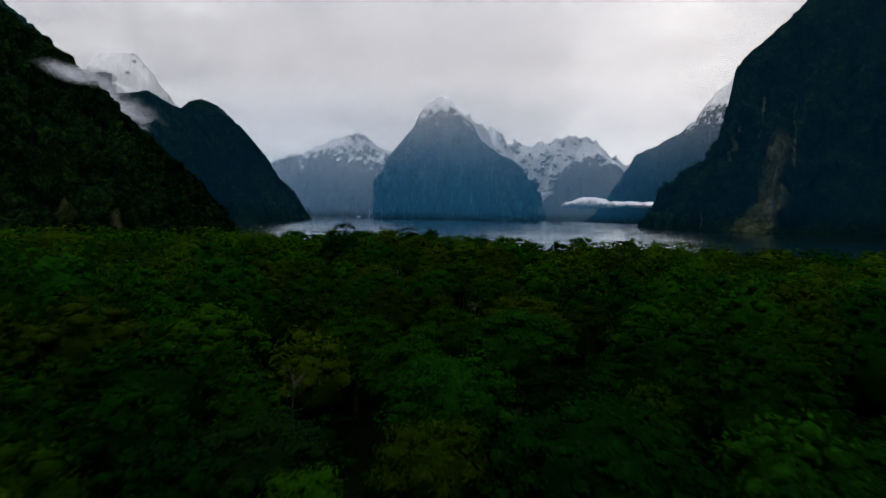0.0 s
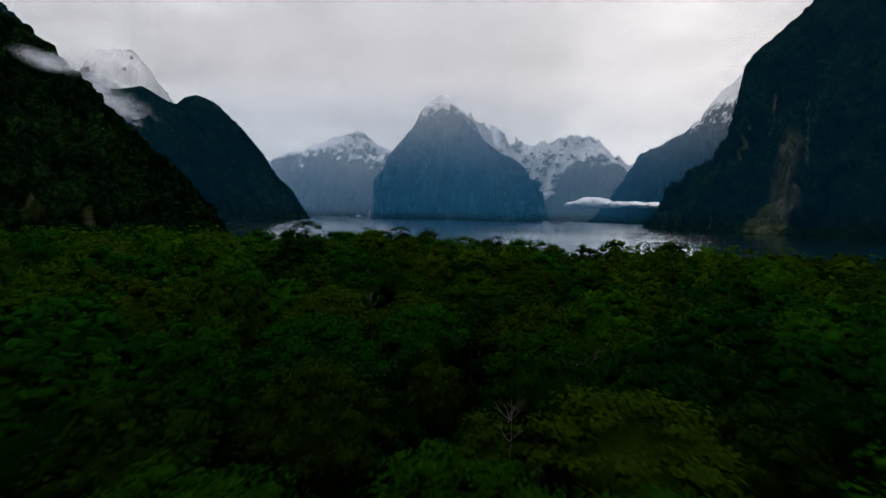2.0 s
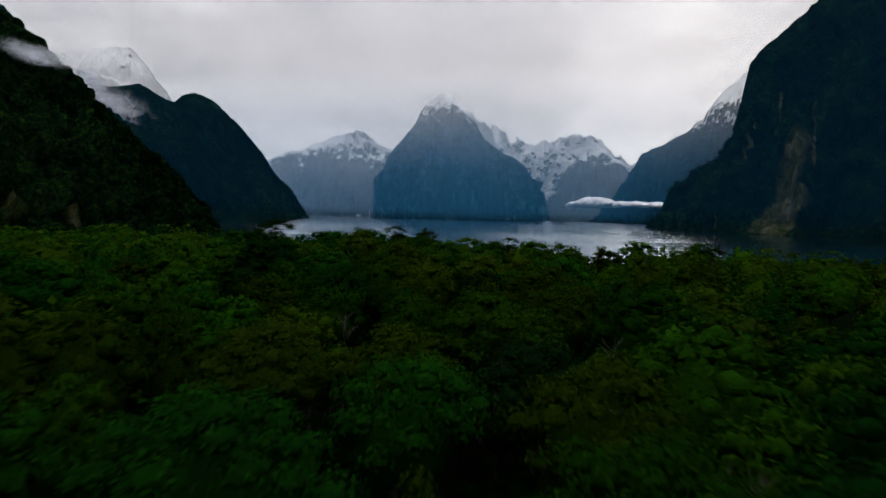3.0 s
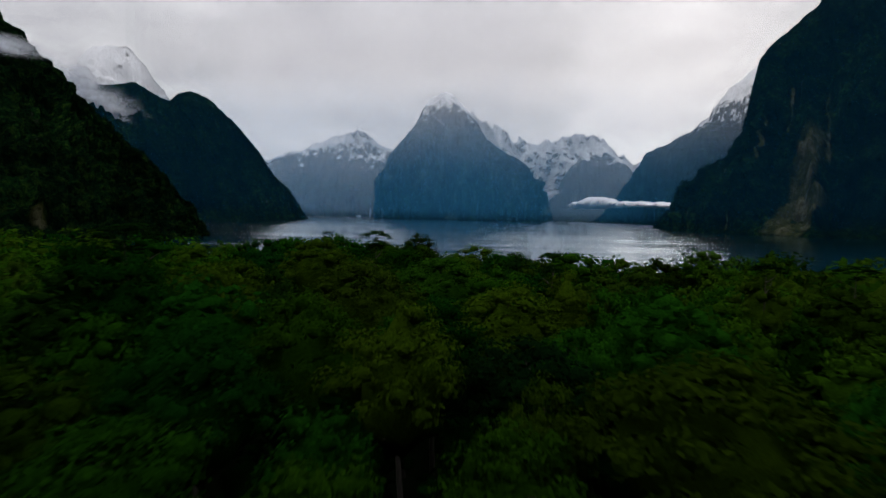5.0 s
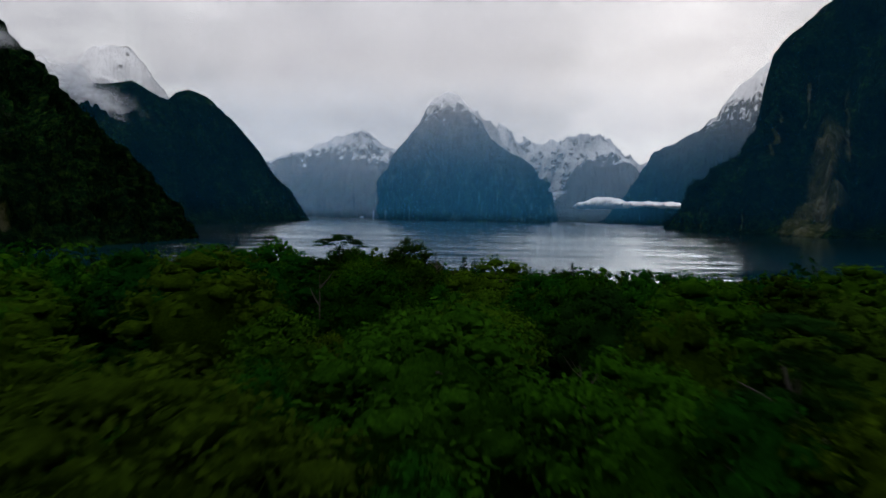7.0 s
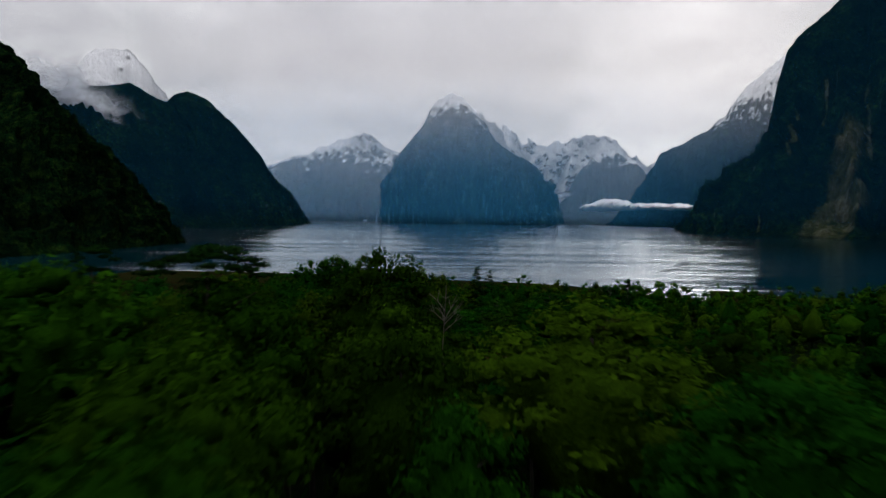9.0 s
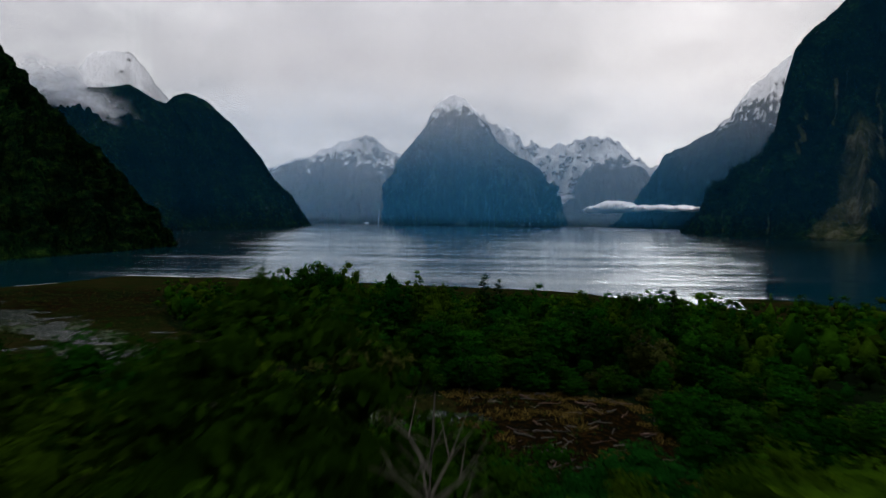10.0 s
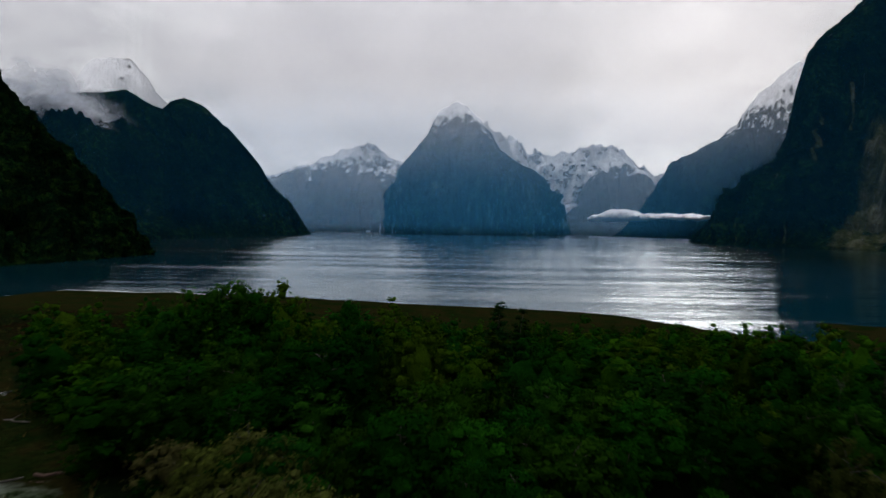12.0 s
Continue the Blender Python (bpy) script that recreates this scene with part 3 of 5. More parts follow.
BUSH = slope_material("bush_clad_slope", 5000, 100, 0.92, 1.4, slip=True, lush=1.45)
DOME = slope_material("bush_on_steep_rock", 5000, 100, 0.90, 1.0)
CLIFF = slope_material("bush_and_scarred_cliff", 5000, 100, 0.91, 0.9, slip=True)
PEAK = slope_material("steep_bush_and_snow", 850, 110, 0.80, 0.7, 110, crags=0.47)
SNOWY = slope_material("snow_covered_rock", 300, 130, 0.80, 0.6, 160, crags=0.35)
MIDDLE = slope_material("dark_slope_snow_top", 800, 150, 0.93, 0.7, 170, crags=0.47)

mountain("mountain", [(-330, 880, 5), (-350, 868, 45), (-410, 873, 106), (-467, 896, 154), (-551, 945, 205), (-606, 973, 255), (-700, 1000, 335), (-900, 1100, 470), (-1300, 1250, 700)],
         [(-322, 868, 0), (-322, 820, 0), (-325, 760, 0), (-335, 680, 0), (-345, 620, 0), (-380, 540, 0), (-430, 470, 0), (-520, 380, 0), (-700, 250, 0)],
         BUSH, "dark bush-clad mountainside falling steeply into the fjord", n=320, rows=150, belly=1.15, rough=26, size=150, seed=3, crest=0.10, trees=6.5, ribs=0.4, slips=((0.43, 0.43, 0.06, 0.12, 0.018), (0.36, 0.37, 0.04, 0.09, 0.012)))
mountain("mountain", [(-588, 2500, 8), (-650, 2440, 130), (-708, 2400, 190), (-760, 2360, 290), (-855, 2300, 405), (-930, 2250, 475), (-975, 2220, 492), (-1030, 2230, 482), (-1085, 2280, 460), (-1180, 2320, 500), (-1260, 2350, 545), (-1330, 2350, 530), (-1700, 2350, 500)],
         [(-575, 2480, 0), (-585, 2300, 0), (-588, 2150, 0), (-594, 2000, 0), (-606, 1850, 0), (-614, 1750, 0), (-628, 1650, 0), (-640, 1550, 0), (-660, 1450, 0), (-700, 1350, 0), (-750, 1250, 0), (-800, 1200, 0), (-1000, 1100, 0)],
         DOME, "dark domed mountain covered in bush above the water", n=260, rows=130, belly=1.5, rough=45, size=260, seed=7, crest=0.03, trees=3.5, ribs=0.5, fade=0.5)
mountain("mountain", [(-2900, 3500, 500), (-2380, 3500, 740), (-2240, 3490, 930), (-2150, 3480, 1020), (-2040, 3480, 1040), (-1910, 3480, 1020), (-1740, 3500, 790), (-1500, 3600, 500), (-1300, 3700, 300)],
         [(-2800, 2700, 0), (-2500, 2700, 0), (-2200, 2700, 0), (-2000, 2750, 0), (-1800, 2800, 0), (-1600, 2900, 0), (-1400, 3000, 0), (-1200, 3200, 0), (-1100, 3400, 0)],
         SNOWY, "snow-covered rocky mountain half hidden in cloud", n=200, rows=90, belly=0.9, rough=110, size=380, seed=11, crest=0.2, crag=14, fold=4.0)
mountain("mountain", [(-2300, 4800, 200), (-1900, 4790, 330), (-1530, 4780, 465), (-1121, 4770, 590), (-785, 4760, 735), (-690, 4760, 770), (-500, 4760, 640), (-330, 4780, 520), (0, 4800, 300)],
         [(-2100, 4400, 0), (-1800, 4400, 0), (-1500, 4400, 0), (-1100, 4420, 0), (-800, 4440, 0), (-650, 4450, 0), (-450, 4460, 0), (-300, 4460, 0), (0, 4460, 0)],
         slope_material("far_slope_light_snow", 600, 120, 0.90, 0.6, 160, crags=0.38), "hazy far mountain dusted with snow at its top", n=220, rows=80, belly=1.1, rough=70, size=330, seed=13, back=180, crest=0.35, crag=24, ribs=0.5)
mountain("mountain", [(-450, 4090, -8), (-432, 4100, 250), (-384, 4100, 430), (-202, 4100, 655), (-82, 4110, 860), (15, 4110, 950), (121, 4110, 900), (265, 4110, 760), (349, 4105, 618), (493, 4100, 500), (617, 4090, 440), (679, 4085, 380), (785, 4070, 216), (850, 4050, 40), (866, 4040, 0)],
         [(-440, 4000, 0), (-420, 3850, 0), (-370, 3760, 0), (-250, 3700, 0), (-120, 3660, 0), (0, 3640, 0), (120, 3640, 0), (250, 3660, 0), (350, 3680, 0), (480, 3720, 0), (600, 3770, 0), (680, 3820, 0), (770, 3900, 0), (840, 3990, 0), (864, 4030, 0)],
         PEAK, "steep pointed peak with bush-clad walls and a snowy summit", n=240, rows=120, belly=1.15, rough=75, size=300, seed=17, back=260, crest=0.12, crag=16, ribs=0.6)
mountain("mountain", [(150, 4430, 700), (285, 4420, 880), (374, 4420, 810), (463, 4420, 675), (532, 4420, 560), (700, 4430, 380), (900, 4440, 200)],
         [(150, 4250, 0), (300, 4240, 0), (400, 4240, 0), (500, 4240, 0), (600, 4240, 0), (750, 4260, 0), (950, 4300, 0)],
         SNOWY, "snowy rock ridge behind the pointed peak", n=140, rows=70, belly=0.9, rough=70, size=220, seed=19, back=150, crest=0.4, crag=35, fold=4.0)
mountain("mountain", [(300, 4860, 820), (507, 4850, 780), (798, 4850, 685), (990, 4850, 670), (1276, 4850, 750), (1470, 4850, 680), (1713, 4850, 560), (1900, 4850, 500), (2300, 4850, 420)],
         [(300, 4560, 0), (500, 4560, 0), (800, 4560, 40), (980, 4560, 60), (1250, 4580, 60), (1450, 4580, 60), (1700, 4580, 60), (1900, 4580, 40), (2300, 4580, 0)],
         slope_material("snow_field", 120, 90, 0.78, 0.6, 120, crags=0.41), "far mountain range deep in snow under cloud", n=220, rows=90, belly=0.85, rough=90, size=240, seed=23, back=100, crest=0.45, crag=50, fold=4.0, ribs=0.5)
mountain("mountain", [(940, 4640, 130), (985, 4640, 200), (1135, 4640, 430), (1224, 4640, 545), (1320, 4640, 590), (1407, 4640, 580), (1570, 4640, 505), (1700, 4640, 370), (1900, 4640, 200)],
         [(940, 4470, 0), (1000, 4470, 0), (1130, 4460, 0), (1230, 4450, 0), (1320, 4450, 0), (1400, 4450, 0), (1560, 4460, 0), (1700, 4470, 0), (1900, 4480, 0)],
         slope_material("dark_hill_snow_cap", 620, 140, 0.92, 0.6, 200, crags=0.48), "dark rounded mountain with a thin cap of snow", n=180, rows=80, belly=1.3, rough=45, size=240, seed=29, back=120, crest=0.15, crag=18, ribs=0.5)
mountain("mountain", [(1080, 3650, 20), (1180, 3620, 165), (1265, 3610, 290), (1366, 3600, 450), (1574, 3600, 560), (1778, 3600, 720), (1877, 3600, 865), (2113, 3600, 1060), (2500, 3600, 1250)],
         [(1070, 3560, 0), (1120, 3450, 0), (1180, 3350, 0), (1250, 3250, 0), (1350, 3150, 0), (1450, 3050, 0), (1550, 3000, 0), (1700, 2900, 0), (1900, 2800, 0)],
         MIDDLE, "mountain spur with dark slopes and a snow-streaked top", n=220, rows=100, belly=1.0, rough=70, size=300, seed=31, back=500, crest=0.12, crag=20, ribs=0.5)
mountain("mountain", [(500, 4430, 60), (900, 4430, 90), (1117, 4430, 105), (1500, 4420, 130), (2014, 4400, 150), (2600, 4350, 250)],
         [(500, 4330, 0), (900, 4330, 0), (1117, 4320, 0), (1500, 4300, 0), (2014, 4250, 0), (2600, 4150, 0)],
         BUSH, "low dark bush-covered foreland on the far shore", n=160, rows=40, belly=1.2, rough=16, size=120, seed=37, back=40, crest=0.5)
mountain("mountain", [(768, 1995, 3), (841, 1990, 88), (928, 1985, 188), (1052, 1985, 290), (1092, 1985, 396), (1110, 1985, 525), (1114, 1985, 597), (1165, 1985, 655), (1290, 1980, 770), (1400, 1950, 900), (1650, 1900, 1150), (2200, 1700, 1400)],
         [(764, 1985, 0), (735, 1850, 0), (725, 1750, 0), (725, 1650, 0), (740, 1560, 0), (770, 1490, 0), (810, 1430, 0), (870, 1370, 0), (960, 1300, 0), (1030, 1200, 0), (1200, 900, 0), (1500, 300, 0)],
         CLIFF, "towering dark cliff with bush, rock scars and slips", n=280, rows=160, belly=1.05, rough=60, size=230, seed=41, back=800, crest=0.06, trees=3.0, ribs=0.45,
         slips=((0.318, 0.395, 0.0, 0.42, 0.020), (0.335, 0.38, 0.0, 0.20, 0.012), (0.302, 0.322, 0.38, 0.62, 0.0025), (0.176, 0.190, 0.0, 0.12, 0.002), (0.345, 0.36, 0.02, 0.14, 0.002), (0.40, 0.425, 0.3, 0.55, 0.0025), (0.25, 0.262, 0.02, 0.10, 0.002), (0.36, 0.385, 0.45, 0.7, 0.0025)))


# unseen valley walls behind and beside the path, added to block the low sky
mountain("mountain", [(-1500, 1150, 760), (-1500, 600, 820), (-1450, 0, 900), (-1300, -700, 950), (-800, -1300, 900), (0, -1600, 850), (800, -1350, 900), (1500, -800, 1000), (1900, 0, 1150), (2000, 600, 1250), (2100, 1500, 1350)],
         [(-640, 300, 15), (-600, 150, 15), (-580, -100, 15), (-560, -350, 15), (-350, -600, 18), (0, -750, 18), (400, -650, 18), (800, -350, 15), (1050, 0, 12), (1250, 500, 5), (1400, 800, 0)],
         BUSH, "unseen dark bush-clad valley wall added around the river delta", n=200, rows=60, belly=1.1, rough=60, size=260, seed=47, crest=0.3)


# ---- painted haze, mist and cloud ----
def veil_sheet(y, x0, x1, top, mat, label, bend=120.0, seed=0):
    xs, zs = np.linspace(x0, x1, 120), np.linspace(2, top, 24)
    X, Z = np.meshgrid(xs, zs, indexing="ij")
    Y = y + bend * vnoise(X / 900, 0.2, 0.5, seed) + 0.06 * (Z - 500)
    me = raw_mesh("haze_veil", np.stack([X, Y, Z], -1).reshape(-1, 3), grid_faces(120, 24), mat)
    return tagged(new("haze_veil", me), label, "mist", kind="stuff")


# upright sheets stand in for aerial haze; the blue is put into their colour
veil_sheet(1030, -2600, 2600, 1300, haze_material("near_haze", 0.034, 0.048, 300, 1500, 100, 900, (0.015, 0.21, 0.46)), "blue-tinted see-through sheet painted as fjord haze", 20, seed=60)
FJORD_HAZE = haze_material("fjord_haze", 0.045, 0.155, 0, 900, 300, 1800, (0.06, 0.34, 0.65), (-1650, -1150, 200, 1700), white=0.74, rest=0.4, power=1.6)
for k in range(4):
    veil_sheet(3030 + 80 * k, -1700, 2900, 2300, FJORD_HAZE, "see-through sheet tinted blue-grey as haze in the fjord", 25, seed=61 + k)
# sheets in front of the far summits, haze and cloud put into their colour
FAR_HAZE = haze_material("far_haze", 0.09, 0.155, 0, 800, 360, 2000, (0.56, 0.63, 0.72), (-1900, -1300, 8000, 9000), tilt=0.12, white=0.80, rest=0.04, power=2.0)
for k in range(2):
    veil_sheet(4190 + 18 * k, -1900, 4800, 2700, FAR_HAZE, "pale see-through sheet of haze and cloud before the far mountains", 5, seed=65 + k)
SHOULDER = haze_material("shoulder_cloud", 0.03, 0.155, 0, 900, 420, 1700, (0.50, 0.53, 0.58), (-4000, -3900, -1700, -1350), white=0.86, rest=0.06, power=2.0)
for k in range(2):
    veil_sheet(2640 + 40 * k, -3700, -1250, 1700, SHOULDER, "cloud over the snowy mountain behind the dome", 5, seed=76 + k)


def wisp(centre, size, turn, mat, label, seed, layers=(1, 3)):
    """A drifting wisp: several thin curved layers, each thinning to its rim."""
    verts, faces, body = [], [], []
    nu, nv = 28, 14
    for k in layers:
        u, v = np.meshgrid(np.linspace(-1, 1, nu), np.linspace(-1, 1, nv), indexing="ij")
        s = 1 - 0.12 * abs(k - 2)
        x = u * size[0] * s
        z = v * size[2] * s + 0.25 * size[2] * vnoise(u * 2, k * 1.0, 0.3, seed)
        y = (k - 2) * size[1] * 0.4 + size[1] * 0.3 * vnoise(u * 2, v * 2, k * 1.0, seed)
        verts.append(np.stack([x, y, z], -1).reshape(-1, 3))
        faces.append(grid_faces(nu, nv) + len(faces) * nu * nv)
        body.append(np.clip(1 - u ** 2 - v ** 2, 0, 1).ravel() ** 1.3)
    me = raw_mesh("mist_wisp", np.concatenate(verts), np.concatenate(faces), mat)
    point_values(me, "body", np.concatenate(body))
    ob = tagged(new("mist_wisp", me), label, "mist", kind="stuff")
    ob.matrix_world = pose(*centre, 0, turn[0], turn[1])
    return ob


WISP = puff_material("wisp_mist", (0.46, 0.49, 0.54), 0.9)
wisp((-522, 770, 232), (85, 12, 17), (13, -15), WISP, "thin wisp of mist along the bush-clad slope", 1)
wisp((-1075, 1800, 375), (275, 60, 110), (38, -10), WISP, "wisp of mist drifting in the gap between mountains", 2)
wisp((-1200, 1790, 420), (190, 50, 100), (10, -10), WISP, "wisp of mist drifting in the gap between mountains", 5)
wisp((850, 4120, 205), (120, 30, 38), (-8, 0), WISP, "bank of mist at the foot of the snow valley", 7, (2,))
wisp((1830, 3040, 590), (190, 50, 34), (-14, 10), WISP, "wisp of mist across the dark spur", 4)


def cloud_bank():
    """A low white roll of cloud before the dark spur, placed and sized to fit the camera's view."""
    rng = np.random.default_rng(5)
    bm = bmesh.new()
    for k in range(46):
        t = k / 45
        fat = 0.5 + 1.6 * math.exp(-((t - 0.25) / 0.2) ** 2) + 0.4 * math.exp(-((t - 0.65) / 0.25) ** 2)
        x, y = 985 + 365 * t + rng.uniform(-8, 8), 3930 - 1000 * t + rng.uniform(-25, 25)
        near = y / 3900
        m = Matrix.Translation((x, y, (98 + 16 * fat + rng.uniform(-4, 4)) * near + 26 * t)) @ Matrix.Diagonal((rng.uniform(40, 62) * near, 40, (18 * fat + 3) * rng.uniform(0.8, 1.15) * near, 1))
        bmesh.ops.create_icosphere(bm, subdivisions=3, radius=1.0, matrix=m)
    me = bpy.data.meshes.new("cloud_bank")
    bm.to_mesh(me)
    bm.free()
    co = np.empty(len(me.vertices) * 3, np.float32)
    me.vertices.foreach_get("co", co)
    co = co.reshape(-1, 3)
    co[:, 2] += 6 * fbm(co[:, 0] / 45, co[:, 1] / 45, co[:, 2] / 25, 4, 3)
    co[:, 1] += 14 * fbm(co[:, 0] / 45, co[:, 1] / 45, co[:, 2] / 25, 3, 9)
    me.vertices.foreach_set("co", co.ravel())
    me.polygons.foreach_set("use_smooth", np.full(len(me.polygons), True))
    mat, n, l, b = material("cloud_white")
    f = noise_node(n, l, position(n), 0.02, 5.0, 0.6)
    l.new(ramp(n, l, f, [(0.3, (0.66, 0.67, 0.70)), (0.7, (0.74, 0.74, 0.75))]), b.inputs["Base Color"])
    b.inputs["Roughness"].default_value, b.inputs["Specular IOR Level"].default_value = 1.0, 0.0
    me.materials.append(mat)
    tagged(new("cloud_bank", me), "low white roll of cloud before the dark spur", "cloud")


cloud_bank()


# ---- trees ----
def ico(sub):
    bm = bmesh.new()
    bmesh.ops.create_icosphere(bm, subdivisions=sub, radius=1.0)
    v = np.array([p.co[:] for p in bm.verts])
    f = np.array([[q.index for q in p.verts] for p in bm.faces])
    bm.free()
    return v, f


ICO = {0: ico(0), 1: ico(1), 2: ico(2)}


def leaf_quads(rng, p, nrm, size):
    """Leaf sprays: folded four-cornered blades about points p."""
    k = len(p)
    nn = nrm + rng.normal(0, 0.45, (k, 3))
    nn[:, 2] += 0.25
    nn /= np.linalg.norm(nn, axis=1, keepdims=True)
    a = np.cross(nn, rng.normal(0, 1, (k, 3)))
    a /= np.linalg.norm(a, axis=1, keepdims=True) + 1e-9
    b = np.cross(nn, a)
    s = size * rng.uniform(0.55, 1.35, (k, 1))
    v = np.stack([p - a * s, p - b * s * 0.55 - nn * s * 0.18, p + a * s, p + b * s * 0.55 - nn * s * 0.18], 1).reshape(-1, 3)
    i = np.arange(k)[:, None] * 4
    return v, np.concatenate([i + (0, 1, 2), i + (0, 2, 3)])


def lobes_to_mesh(rng, centres, radii, flatness, leaves, leaf, core, close=True):
    """Foliage: billows of close leaves, each with looser sprays standing out of it, round an inner mass (its middle, half axes, detail)."""
    V, F, N, M, base = [], [], [], [], 0
    mid, half = np.array(core[0]), np.array(core[1])
    cv, cf = ICO[core[2]]
    sq = np.array((1, 1, flatness))
    lumps = [(mid, half * 0.95)] + ([(c, r * 0.54 * sq) for c, r in zip(centres, radii)] if close else [])
    for c, h in lumps:
        o = rng.uniform(0, 50, 3)
        q = cv * 1.5 + o
        puff = 1 + 0.42 * vnoise(q[:, 0], q[:, 1], q[:, 2], 7) + 0.28 * vnoise(q[:, 0] * 2.4, q[:, 1] * 2.4, q[:, 2] * 2.4, 8)
        V.append(cv * puff[:, None] * h + c)
        nn = cv / h / np.linalg.norm(cv / h, axis=1, keepdims=True)
        N.append(nn)
        F.append(cf + base)
        M.append(np.ones(len(cf), np.int32))
        base += len(cv)
    for c, r in zip(centres, radii):
        k = max(4, int(leaves * (r / np.median(radii)) ** 1.6))
        d = rng.normal(0, 1, (k, 3))
        d[:, 2] = np.abs(d[:, 2]) * 1.2 - 0.30
        d /= np.linalg.norm(d, axis=1, keepdims=True)
        p = c + d * r * sq * (0.70 + 0.50 * rng.random((k, 1)))
        dn = d / sq / np.linalg.norm(d / sq, axis=1, keepdims=True)
        lv, lf = leaf_quads(rng, p, dn, leaf)
        V.append(lv)
        far = (c - mid) / half ** 2 * half.mean()
        far = far / (np.linalg.norm(far) + 1e-6)
        ln = dn * 0.75 + far * 0.6 + rng.normal(0, 0.08, dn.shape)
        N.append(np.repeat(ln / np.linalg.norm(ln, axis=1, keepdims=True), 4, axis=0))
        F.append(lf + base)
        M.append(np.zeros(len(lf), np.int32))
        base += len(lv)
    return np.concatenate(V), np.concatenate(F), np.concatenate(N), np.concatenate(M)


def foliage_mesh(name, v, f, nrm, which, mats):
    me = raw_mesh(name, v, f)
    for m in mats:
        me.materials.append(m)
    me.polygons.foreach_set("material_index", which)
    # leaves take the billow's normal, the close foliage its own
    own = np.empty(len(v) * 3, np.float32)
    me.vertices.foreach_get("normal", own)
    inner = np.zeros(len(v), bool)
    inner[f[which == 1].ravel()] = True
    me.normals_split_custom_set_from_vertices(np.where(inner[:, None], own.reshape(-1, 3), nrm))
    return me


def dome_crown(rng, R, tall, lobes, leaves, leaf, detail, close=True):
    """Broad uneven crown of a beech, in billows; its top is at z = 0."""
    k = np.arange(lobes)
    up = 1 - 1.05 * (k + 0.5) / lobes
    ang = k * 2.39996 + rng.uniform(0, 6.28)
    flat_r = np.sqrt(np.clip(1 - up * up, 0, 1))
    c = np.stack([flat_r * np.cos(ang), flat_r * np.sin(ang), up], -1)
    swell = 1 + 0.20 * fbm(c[:, 0] * 1.7 + R, c[:, 1] * 1.7, c[:, 2] * 1.7, 2, int(R * 100) + lobes)[:, None]
    c = c * swell + rng.normal(0, 0.05, (lobes, 3))
    r = R * rng.uniform(0.9, 2.0, lobes) / math.sqrt(lobes)
    c = c * np.array((R * 0.86, R * 0.86, tall * 0.66))
    c[:, 2] -= tall * 0.66 + 0.3
    return lobes_to_mesh(rng, c, r, 0.76, leaves, leaf, ((0, 0, -tall * 0.70), (R * 0.78, R * 0.78, tall * 0.56), detail), close)


def cone_crown(rng, R, tall, lobes, leaves, leaf, detail, close=True):
    """Narrow pointed crown of a young podocarp; its top is at z = 0."""
    t = (np.arange(lobes) + 0.4) / lobes
    ang = np.arange(lobes) * 2.39996
    rad = R * 0.62 * t ** 0.8
    c = np.stack([rad * np.cos(ang), rad * np.sin(ang), -tall * t], -1) + rng.normal(0, 0.12, (lobes, 3))
    r = R * (0.16 + 0.30 * t)
    return lobes_to_mesh(rng, c, r, 0.8, leaves, leaf, ((0, 0, -tall * 0.68), (R * 0.28, R * 0.28, tall * 0.36), detail), close)


def bush_crown(rng, R, tall, lobes, leaves, leaf, detail, close=True):
    """Egg-shaped crown, leafy almost to the ground; its top is at z = 0."""
    t = (np.arange(lobes) + 0.3) / lobes
    ang = np.arange(lobes) * 2.39996 + rng.uniform(0, 6)
    rad = R * 0.78 * np.sin(np.pi * np.clip(t, 0, 1) ** 0.75 * 0.86 + 0.10) * rng.uniform(0.7, 1.15, lobes)
    c = np.stack([rad * np.cos(ang), rad * np.sin(ang), -tall * t - 0.4], -1) + rng.normal(0, 0.2, (lobes, 3))
    r = R * rng.uniform(0.20, 0.44, lobes) * (0.75 + 0.35 * t)
    return lobes_to_mesh(rng, c, r, 1.15, leaves, leaf, ((0, 0, -tall * 0.58), (R * 0.46, R * 0.46, tall * 0.40), detail), close)


def tier_crown(rng, R, tall, plates, leaves, leaf, detail, tiers=((0.0, 1.0),)):
    """Open umbrella crown: shallow domes of flat foliage plates, one above the other; tiers: drop below the top, share of the radius."""
    c, r = [], []
    for drop, share in tiers:
        count = max(6, int(plates * share))
        for k in range(count):
            ang, out = k * 2.39996 + rng.uniform(-0.4, 0.4), math.sqrt((k + 0.3) / count)
            c.append((R * share * out * math.cos(ang) * 0.86, R * share * out * math.sin(ang) * 0.86, -drop - tall * share * out ** 2 + rng.normal(0, 0.12)))
            r.append(R * rng.uniform(0.12, 0.22) * max(share, 0.6))
    return lobes_to_mesh(rng, np.array(c), np.array(r), 0.24, leaves, leaf, ((0, 0, -tall * 0.25), (R * 0.25, R * 0.25, tall * 0.15), detail))


def tube(a, b, ra, rb, sides=6):
    """A tapered limb between two points."""
    a, b = np.asarray(a, float), np.asarray(b, float)
    d = (b - a) / np.linalg.norm(b - a)
    p = np.cross(d, (0.3, 0.9, 0.2))
    p /= np.linalg.norm(p)
    q = np.cross(d, p)
    ang = np.linspace(0, 2 * np.pi, sides, endpoint=False)
    ring = np.cos(ang)[:, None] * p + np.sin(ang)[:, None] * q
    v = np.concatenate([a + ring * ra, b + ring * rb])
    i, j = np.arange(sides), (np.arange(sides) + 1) % sides
    return v, np.concatenate([np.stack([i, j, j + sides], -1), np.stack([i, j + sides, i + sides], -1)])


